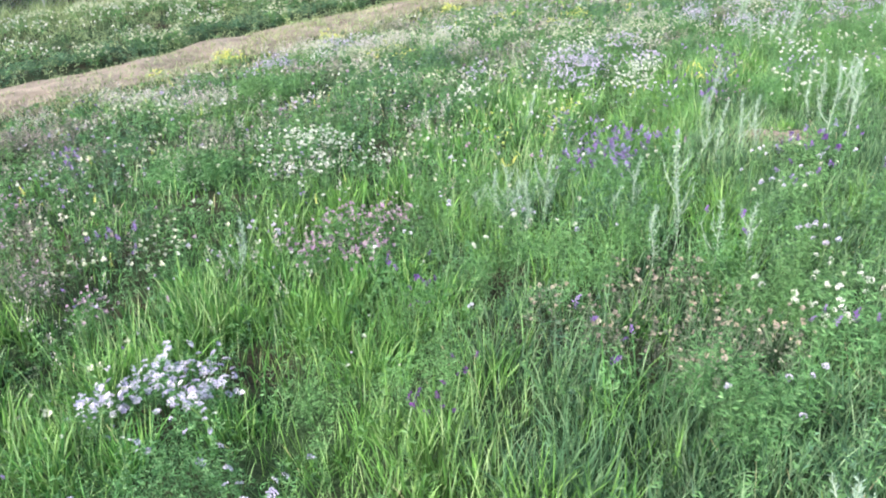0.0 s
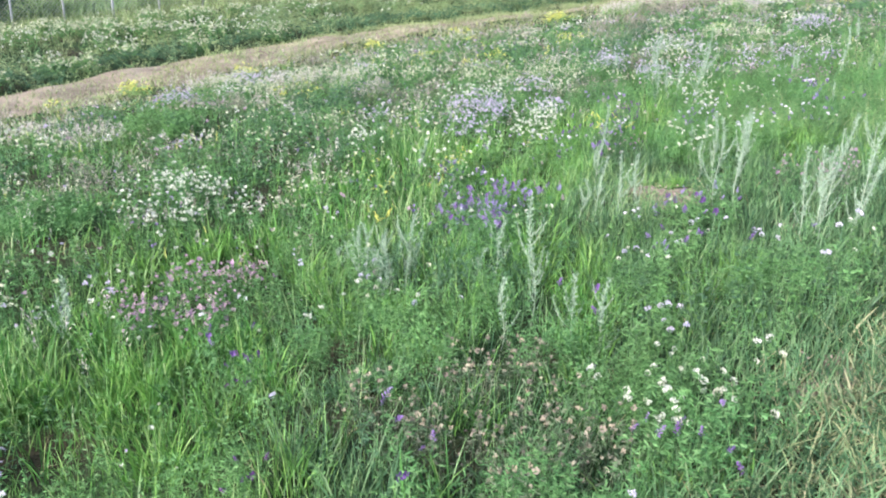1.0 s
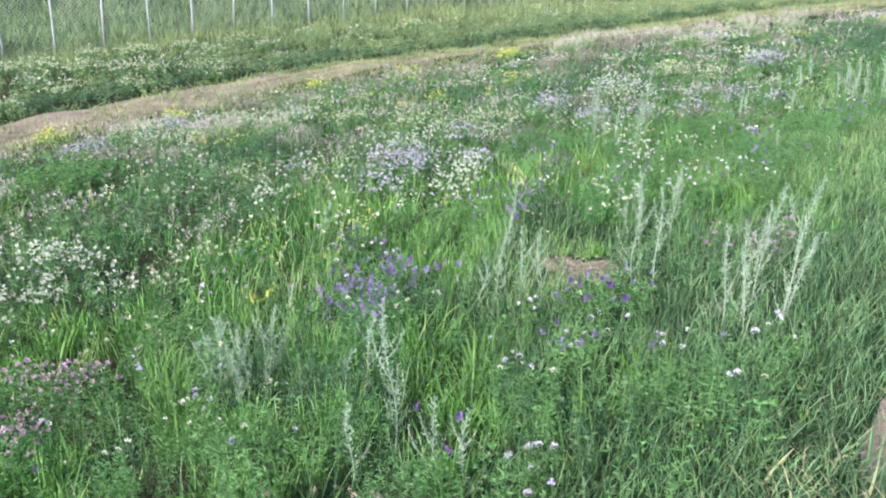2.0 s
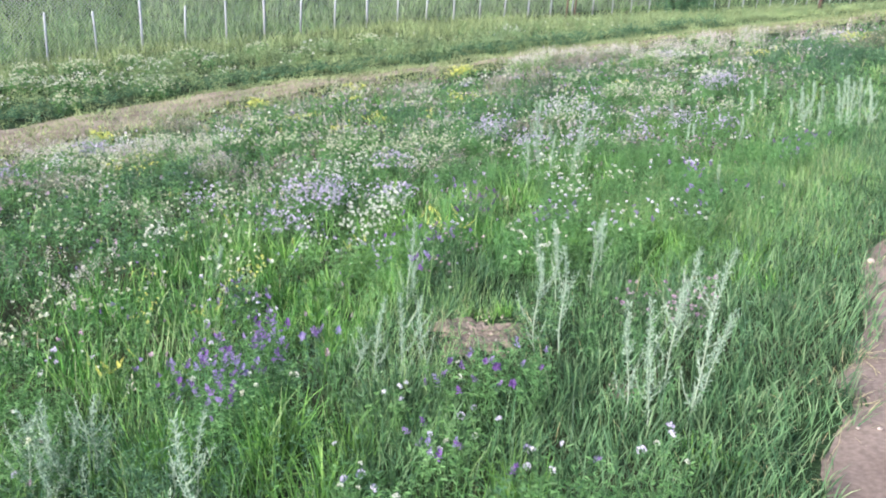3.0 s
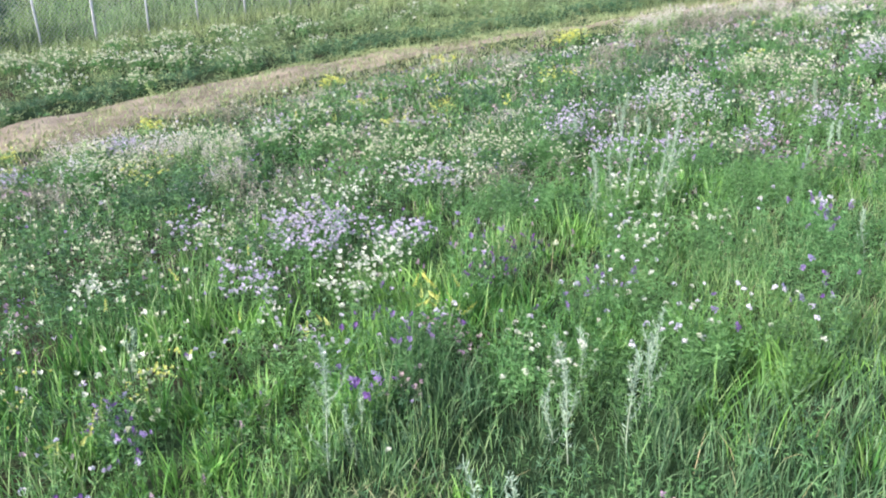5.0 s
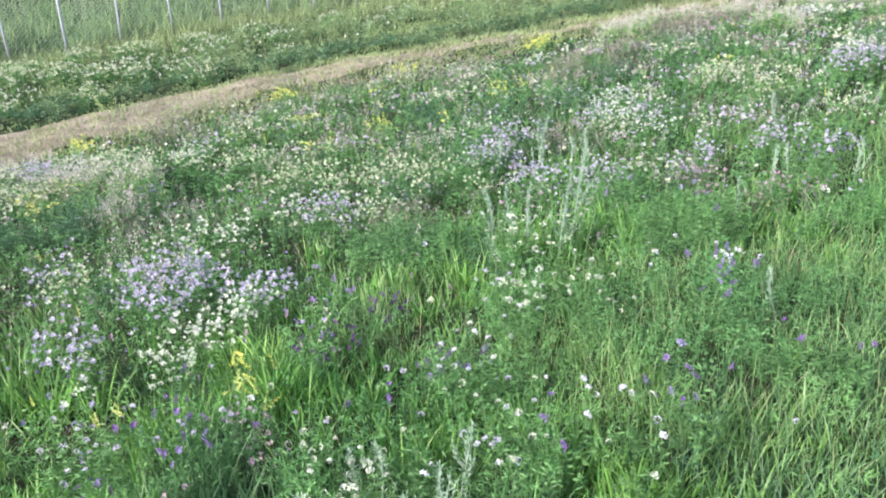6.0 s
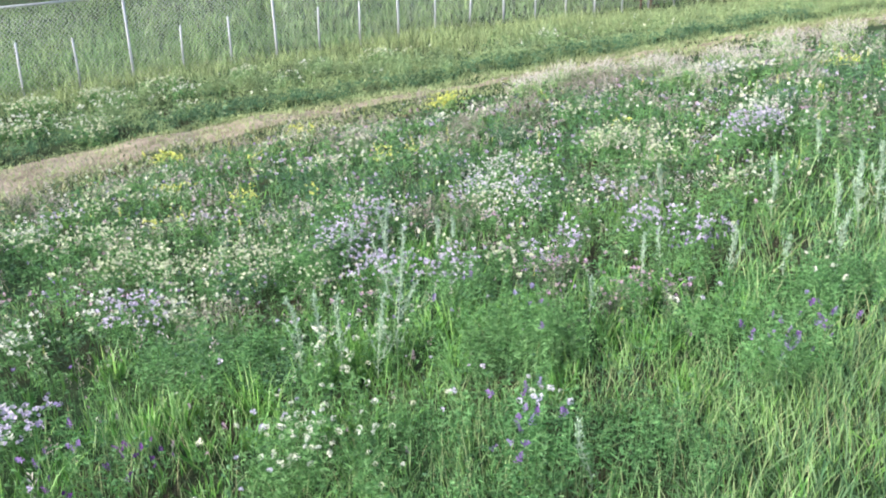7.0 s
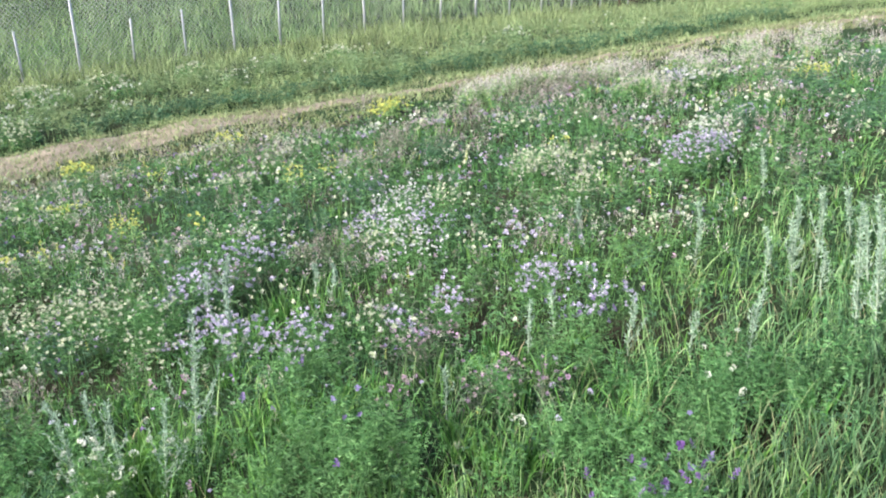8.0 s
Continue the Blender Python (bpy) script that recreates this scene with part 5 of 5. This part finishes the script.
for colour, cnt, seed, words in (("cream", 13000, 76, "small cream blossoms dotted over the bank"), ("white", 9000, 77, "small white blossoms dotted over the bank")):
    x, y = scatter(cnt, BANK, lambda a, b: smooth(0.1, 0.9, waves(a, b, 1.5, seed) + 0.4 * waves(a, b, 0.5, seed + 9)) * smooth(1.2, 2.0, track_side(a, b)) * smooth(6.5, 4.0, track_side(a, b)) * smooth(12.0, 4.0, a) * (0.5 + 0.5 * smooth(0.0, -5.0, a)))
    n = len(x)
    h = RNG.uniform(0.16, 0.36, n)
    s, st = Soup(), Soup()
    st.blades(at_soil(x, y), h, 0.008 + 0 * x, 0 * x, 0 * x, 0 * x, 2)
    add_heads(s, at_soil(x, y) + np.stack([0 * x, 0 * x, h], 1), "puff", RNG.uniform(1.4, 3.0, n))
    ob = tagged(new("bank_blossoms", s.mesh("bank_blossoms", PETAL[colour][0])), words, "wild flowers", "", "stuff")
    part("flower_stems", st.mesh("flower_stems", M_HERB), ob)

# ---- wormwood ----
def wormwood(x, y, h, lean, bushy):
    """Upright stalks with rising side branches, all thick with narrow leaf segments, ending in a soft spire."""
    th = thing("wormwood_plant", x, y, "silvery grey-green wormwood with upright feathery stalks", "wormwood", "wormwood plants")
    d = max(1.0, float(walk_distance(np.array([x]), np.array([y]))[0]) / 2.5)
    for k in range(1 if bushy < 1.5 else 3):
        a = RNG.uniform(0, 6.28)
        hh = h * (1.0 if k == 0 else RNG.uniform(0.45, 0.7))
        b = np.array([0.05 * k * math.cos(a), 0.05 * k * math.sin(a), 0.0])
        b[2] = float(soil(np.array([x + b[0]]), np.array([y + b[1]]))[0]) - th.location.z - 0.02
        f = np.linspace(0, 1, 11)
        wob, la = RNG.normal(size=2) * 0.009, RNG.uniform(0, 6.28)
        sway = 0.05 * hh * f ** 2
        pts = np.stack([b[0] + lean * f ** 1.5 + np.cos(la) * sway + wob[0] * np.sin(f * 6), b[1] + np.sin(la) * sway + wob[1] * np.sin(f * 5), b[2] + hh * f], 1)
        s = Soup()
        s.tube(pts, (0.0036 - 0.0026 * f) * d, 4)
        lb, ld, ln = [], [], []

        def fronds(along, us, length, segments, rise):
            """Leaf segments at the places us (0 to 1) of a line of points."""
            w = np.linspace(0, 1, len(along))
            p = np.stack([np.interp(us, w, along[:, m]) for m in range(3)], 1)
            tang = unit(np.gradient(along, axis=0))
            tg = np.stack([np.interp(us, w, tang[:, m]) for m in range(3)], 1)
            an = np.arange(len(us)) * 2.4 + RNG.uniform(0, 6.28)
            out = np.stack([np.cos(an), np.sin(an), np.zeros(len(us))], 1)
            way = unit(out + tg * rise[:, None])
            for q in range(segments):
                lb.append(p + way * (length * 0.25 * q)[:, None])
                ld.append(unit(way + RNG.normal(size=p.shape) * 0.4))
                ln.append(length * RNG.uniform(0.6, 1.2, len(us)))

        us = np.linspace(0.16, 1, int(hh / 0.012))
        fronds(pts, us, 0.027 - 0.009 * us, 3, 0.6 + 1.1 * us)
        us = np.linspace(0.5, 1, int(hh / 0.011))
        fronds(pts, us, np.full(len(us), 0.021), 3, np.full(len(us), 1.3))
        for q in range(int(bushy * 6 * hh / 0.5 * RNG.uniform(0.8, 1.2))):
            u = RNG.uniform(0.12, 0.84)
            p = np.array([np.interp(u, f, pts[:, m]) for m in range(3)])
            L = hh * (0.06 + 0.36 * bushy * (1 - u) ** 0.8 * min(1.0, u * 3)) * RNG.uniform(0.6, 1.25)
            an = RNG.uniform(0, 6.28)
            out = np.array([math.cos(an), math.sin(an), 0.0])
            w = np.linspace(0, 1, 6)[:, None]
            br = p + out * L * (0.75 * w - 0.22 * w * w) + np.array([0, 0, 1.0]) * L * (0.5 * w + 0.4 * w * w)
            s.tube(br, (0.0024 - 0.0015 * w[:, 0]) * d, 3)
            us = np.linspace(0.1, 1, max(5, int(L / 0.0075)))
            fronds(br, us, 0.02 - 0.004 * us, 2, np.full(len(us), 1.6))
        stalk = part("stalk", s.mesh("stalk", M_SILVERSTEM), th)
        lb, ld, ln = np.concatenate(lb), np.concatenate(ld), np.concatenate(ln)
        ls = Soup()
        ls.diamonds(lb, ld, side_of(ld), ln * d ** 0.4, 0.0034 * d ** 1.15 + 0 * ln, 0.45)
        part("leaves", ls.mesh("leaves", M_SILVER), stalk)


# x, y, height, lean, fullness
WORMWOOD_START = [(-1.13, 4.45, 0.45, 0.02, 1.3), (0.41, 4.77, 0.42, -0.03, 1.6), (0.52, 4.72, 0.4, -0.02, 1.6), (0.62, 4.81, 0.45, 0.01, 1.6), (1.02, 3.78, 0.38, -0.02, 1.2), (1.18, 3.98, 0.67, -0.02, 1.2), (1.31, 3.71, 0.38, -0.01, 1.2),
                  (1.39, 3.56, 0.42, 0, 1.2), (0.97, 1.6, 0.28, 0.02, 1.6), (0.34, 5.1, 0.36, -0.02, 1.6), (0.27, 5.15, 0.24, -0.02, 1.3), (0.45, 5.07, 0.29, 0.03, 1.3), (1.06, 4.53, 0.39, 0.04, 1.3), (0.96, 4.56, 0.24, 0.05, 1.3)]
WORMWOOD_EDGE = [(1.73, 5.24, 0.47, 0.03, 1), (1.86, 5.18, 0.47, 0, 1), (1.95, 5.17, 0.46, -0.01, 1), (1.68, 5.27, 0.34, 0, 1), (2.5, 5.36, 0.58, -0.03, 0.9),
                  (2.6, 5.3, 0.58, -0.01, 0.9), (2.69, 4.61, 0.52, -0.04, 1.0), (2.77, 4.61, 0.51, -0.02, 1), (2.94, 4.86, 0.65, 0.02, 1.0), (2.86, 4.43, 0.74, 0.03, 1.15),
                  (2.74, 4.5, 0.36, -0.04, 1), (2.98, 4.6, 0.45, 0.05, 1.0)]
WORMWOOD_MIDDLE = [(1.95, 6.14, 0.61, 0, 0.8), (2.01, 6.31, 0.28, -0.03, 1.4), (2.81, 6.24, 0.52, -0.04, 0.9), (3.02, 6.28, 0.46, -0.02, 0.9), (3.12, 6.47, 0.43, -0.02, 0.9),
                  (3.06, 5.16, 0.37, 0.03, 1.2), (3.14, 6.68, 0.44, 0.02, 1), (2.9, 6.71, 0.36, -0.02, 0.9), (2.8, 6.75, 0.33, -0.01, 0.9), (2, 6.5, 0.29, 0.03, 1),
                  (2.74, 6.34, 0.29, -0.01, 0.9), (4.42, 7.83, 0.34, -0.03, 0.8), (0.75, 7.24, 0.3, 0.03, 0.8)]
WORMWOOD_SLOPE = [(3.19, 10.92, 0.37, 0.02, 0.6), (3.5, 10.29, 0.67, 0.02, 1.2), (3.66, 9.15, 0.79, 0.05, 0.9), (3.57, 9.02, 0.52, 0.02, 0.9), (3.39, 9.05, 0.53, 0.01, 0.8), (3.31, 9.11, 0.5, -0.02, 0.8), (3.22, 9.07, 0.51, -0.06, 0.8), (3.79, 11.28, 0.29, 0.01, 0.5), (3.9, 11.29, 0.26, 0.0, 0.5), (4.65, 9.44, 0.28, -0.01, 0.7), (5.04, 10.11, 0.32, 0, 0.8), (5.18, 10.29, 0.27, 0, 0.8), (5.5, 9.92, 0.32, -0.02, 1.2)]
WORMWOOD_END = [(6.08, 10.95, 0.43, -0.04, 0.62), (6.34, 10.56, 0.38, -0.03, 0.64), (6.59, 10.85, 0.46, -0.05, 0.43), (6.58, 10.4, 0.32, -0.05, 0.73), (7, 11.1, 0.38, -0.06, 0.49), (6.5, 9.85, 0.59, -0.1, 0.66), (6.56, 9.8, 0.56, -0.08, 0.66), (5.9, 9.53, 0.43, 0.02, 0.52), (5.53, 11.87, 0.32, -0.02, 0.65),
                (5.76, 9.81, 0.25, -0.02, 1.13), (6.91, 12.35, 0.36, -0.05, 0.37), (6.72, 10.84, 0.51, -0.07, 0.72), (6.81, 10.41, 0.49, -0.1, 0.46), (6.74, 10.14, 0.6, -0.12, 0.66), (6.74, 9.95, 0.57, -0.1, 0.85), (6.7, 9.7, 0.54, -0.08, 0.86), (6.85, 9.9, 0.45, -0.09, 0.81), (6.47, 10.54, 0.43, -0.06, 0.77)]
for spots in (WORMWOOD_START, WORMWOOD_EDGE, WORMWOOD_MIDDLE, WORMWOOD_SLOPE, WORMWOOD_END):
    for wx, wy, wh, wl, wb in spots:
        wormwood(wx, wy, wh, wl, wb)

# ---- fence ----
def fence_point(k):
    p = FENCE0 + FENCE_DIR * BAY * k
    return p[0], p[1], float(soil(np.array([p[0]]), np.array([p[1]]))[0])


chain_fence = thing("wire_fence", *fence_point(8)[:2], "galvanised chain-link fence with tall posts and short stakes", "fence")
FO = np.array(chain_fence.location)
FIRST, LAST = -6, 36


def rail_z(k):
    return -0.39 + 0.0397 * k


for k in range(FIRST, LAST + 1):
    px, py, pz = fence_point(k)
    high = k % 3 == 0
    s = Soup()
    top = rail_z(k) + 0.06 - pz if high else rail_z(k) - 0.76 + 0.04 * math.sin(k * 2.7) - pz
    r = 0.034 if high else 0.026
    tip = np.array([0.03 * math.sin(k * 1.9), 0.02 * math.cos(k * 2.3), 0])
    p0 = np.array([px, py, pz - 0.1]) - FO
    s.tube([p0, p0 + [0, 0, 0.5], p0 + tip + [0, 0, top + 0.09], p0 + tip + [0, 0, top + 0.1]], [r, r, r, r * 0.7], 8)
    part("post" if high else "stake", s.mesh("post", M_ZINC, True), chain_fence)
for k in range(FIRST, LAST, 3):
    a, b = np.array(fence_point(k)) - FO, np.array(fence_point(k + 3)) - FO
    top_a, top_b = np.array([a[0], a[1], rail_z(k) - FO[2]]), np.array([b[0], b[1], rail_z(k + 3) - FO[2]])
    s = Soup()
    s.tube([top_a, (top_a + top_b) / 2 - [0, 0, 0.01], top_b], [0.024] * 3, 6)
    part("top_rail", s.mesh("top_rail", M_ZINC, True), chain_fence)
    s = Soup()
    length, pitch = np.linalg.norm((b - a)[:2]), 0.1
    high = 1.95
    off = np.array([-FENCE_DIR[1], FENCE_DIR[0], 0]) * 0.04
    for sgn in (1, -1):
        for u in np.arange(-high, length + high, pitch):
            u0, u1 = u, u + sgn * high
            cuts = sorted(((0 - u0) / (u1 - u0), (length - u0) / (u1 - u0)))
            t0, t1 = max(0.0, cuts[0]), min(1.0, cuts[1])
            if t1 - t0 < 0.02:
                continue
            ends = []
            for t in (t0, t1):
                q = top_a + (top_b - top_a) * (u0 + (u1 - u0) * t) / length
                ends.append(q - [0, 0, 0.03 + high * (1 - t)] + off * (1 + 0.12 * sgn))
            s.tube(ends, [0.005, 0.005], 3)
    part("wire_mesh", s.mesh("wire_mesh", M_WIRE), chain_fence)

# ---- shrub behind the fence ----
def shrub(x, y, h):
    th = thing("shrub", x, y, "dark green leafy shrub behind the wire fence", "shrub")
    s, lf = Soup(), Soup()
    cs = []
    for k in range(9):
        a, sp = RNG.uniform(0, 6.28), RNG.uniform(0.2, 0.6)
        e = np.array([math.cos(a) * sp * h, math.sin(a) * sp * h, h * RNG.uniform(0.6, 1.0)])
        s.tube([[0, 0, -0.1], e * [0.35, 0.35, 0.5], e], [0.05, 0.03, 0.01], 6)
        for _ in range(14):
            cs.append(e * RNG.uniform(0.35, 1.05) + RNG.normal(size=3) * 0.16 * h)
    cs = np.array(cs)
    p = np.repeat(cs, 60, 0) + RNG.normal(size=(len(cs) * 60, 3)) * 0.13 * h * 0.7
    p = p[p[:, 2] > 0.05]
    al = rand_dirs(len(p), 0.3)
    lf.diamonds(p, al, side_of(al), RNG.uniform(0.06, 0.11, len(p)), RNG.uniform(0.03, 0.06, len(p)))
    part("branches", s.mesh("branches", M_BARK), th)
    part("crown", lf.mesh("crown", M_DARKHERB), th)


shrub(-9.7, 23.3, 1.7)
shrub(-10.9, 22.7, 2.0)
shrub(-12.2, 21.9, 1.8)


def wooden_post(x, y, h, r):
    th = thing("wooden_post", x, y, "weathered reddish brown wooden post beyond the track", "post")
    s = Soup()
    s.tube([[0, 0, -0.2], [0.01, 0, h * 0.5], [0.03, 0.01, h]], [r, r * 0.95, r * 0.85], 7)
    part("shaft", s.mesh("shaft", M_RUST, True), th)


shrub(14.6, 36.2, 1.7)
wooden_post(15.3, 26.8, 1.5, 0.06)
wooden_post(9.62, 34.2, 1.0, 0.04)
wooden_post(9.95, 34.3, 0.9, 0.035)

# ---- pebbles and straw on the trodden earth ----
def pebble_mesh(i):
    bm = bmesh.new()
    bmesh.ops.create_icosphere(bm, subdivisions=1, radius=1.0)
    r = np.random.default_rng(i)
    for v in bm.verts:
        v.co *= r.uniform(0.75, 1.15)
        v.co.z *= 0.6
    me = bpy.data.meshes.new("pebble")
    bm.to_mesh(me)
    bm.free()
    me.materials.append(M_STONE)
    return me


PEBBLES = [pebble_mesh(i) for i in range(4)]


def pebble(x, y, r):
    ob = new("pebble", PEBBLES[int(RNG.integers(0, 4))])
    z = float(soil(np.array([x]), np.array([y]))[0])
    ob.location, ob.scale, ob.rotation_euler = (x, y, z + 0.014 + r * 0.25), (r, r * RNG.uniform(0.7, 1.2), r), (0, 0, RNG.uniform(0, 6))
    tagged(ob, "small pale stone lying on bare earth", "stone", "pebbles")


for _ in range(90):
    al, la = RNG.uniform(3.0, 10), RNG.uniform(0.15, 1.0)
    pebble(0.6 * al + 0.8 * la, 0.8 * al - 0.6 * la, RNG.uniform(0.004, 0.013))
pebble(4.46, 5.93, 0.025)
for px, py, rx, ry, an in PATCHES:
    for _ in range(35):
        a, q = RNG.uniform(0, 6.28), math.sqrt(RNG.uniform(0, 0.8))
        pebble(px + q * rx * math.cos(a), py + q * ry * math.sin(a), RNG.uniform(0.003, 0.009))
al, la = RNG.uniform(2.5, 12, 260), RNG.uniform(-0.15, 0.5, 260)
al, la = np.concatenate([al, RNG.normal(3.5, 0.45, 420)]), np.concatenate([la, RNG.normal(0.0, 0.17, 420)])
n = len(al)
x, y = 0.6 * al + 0.8 * la, 0.8 * al - 0.6 * la
s = Soup()
s.blades(at_soil(x, y, 0.025), RNG.uniform(0.05, 0.17, n), np.full(n, 0.004), RNG.uniform(0, 6.28, n), RNG.uniform(1.1, 1.45, n), RNG.uniform(-0.1, 0.3, n), 3)
tagged(new("straw", s.mesh("straw", M_DRY)), "dry straw lying on the footpath edge", "straw", "", "stuff")
n = 2600
al, la = RNG.normal(3.4, 0.45, n), RNG.normal(0.12, 0.17, n)
k = np.hypot((al - 3.68) / 0.26, (la + 0.13) / 0.12) > RNG.uniform(0.5, 1.0, n)
al, la = al[k], la[k]
n = len(al)
x, y = 0.6 * al + 0.8 * la, 0.8 * al - 0.6 * la
for mat, cut, words in ((M_STRAWGREEN, slice(0, n // 2), "pale flattened grass round a worn bare spot"), (M_EDGEGRASS, slice(n // 2, n), "trampled green grass round a worn bare spot")):
    bx, by = x[cut], y[cut]
    m = len(bx)
    s = Soup()
    s.blades(at_soil(bx, by, 0.012), RNG.uniform(0.07, 0.17, m), RNG.uniform(0.004, 0.009, m), RNG.uniform(0, 6.28, m), RNG.uniform(0.4, 1.1, m), RNG.uniform(0.3, 0.9, m), 3)
    tagged(new("trampled_grass", s.mesh("trampled_grass", mat)), words, "grass", "", "stuff")
px, py, rx, ry, an = PATCHES[0]
for mat, n, lo, hi, ln, lean, words in ((M_STRAWGREEN, 320, 0.3, 1.35, 0.09, (0.7, 1.4), "yellowing grass lying over an earth mound"), (M_EDGEGRASS, 260, 0.7, 1.4, 0.13, (0.1, 0.9), "grass growing over the rim of an earth mound")):
    a, q = RNG.uniform(0, 2 * np.pi, n), RNG.uniform(lo ** 2, hi ** 2, n) ** 0.5
    x, y = px + q * rx * np.cos(a), py + q * ry * np.sin(a)
    s = Soup()
    s.blades(at_soil(x, y, 0.01), ln * RNG.uniform(0.5, 1.3, n), RNG.uniform(0.004, 0.007, n), RNG.uniform(0, 6.28, n), RNG.uniform(*lean, n), RNG.uniform(0.1, 0.8, n), 3)
    tagged(new("mound_grass", s.mesh("mound_grass", mat)), words, "grass", "", "stuff")


def sprout(x, y, blades_n, dry):
    th = thing("straw_bunch" if dry else "grass_sprout", x, y, "loose bunch of dry straw on the footpath" if dry else "small green grass sprout on the bare footpath", "straw" if dry else "grass tuft", "path litter")
    for _ in range(blades_n):
        bx, by = RNG.normal(size=(2, 1)) * 0.03
        s = Soup()
        z = soil(x + bx, y + by) - th.location.z + 0.012
        lean = RNG.uniform(1.1, 1.5, 1) if dry else RNG.uniform(0.2, 1.0, 1)
        s.blades(np.stack([bx, by, z], 1), RNG.uniform(0.05, 0.13, 1) * (1.0 if dry else 0.5), np.full(1, 0.0045), RNG.uniform(0, 6.28, 1), lean, RNG.uniform(-0.2, 0.4, 1), 3)
        part("straw" if dry else "blade", s.mesh("blade", M_DRY if dry else M_EDGEGRASS), th)


for sx, sy, sn in ((3.74, 4.82, 22), (3.51, 4.46, 18), (3.47, 4.58, 14), (3.62, 4.7, 10), (4.43, 5.9, 10)):
    sprout(sx, sy, sn, True)
for sx, sy, sn in ((4.12, 5.32, 16), (3.68, 4.47, 18), (4.0, 5.6, 10)):
    sprout(sx, sy, sn, False)
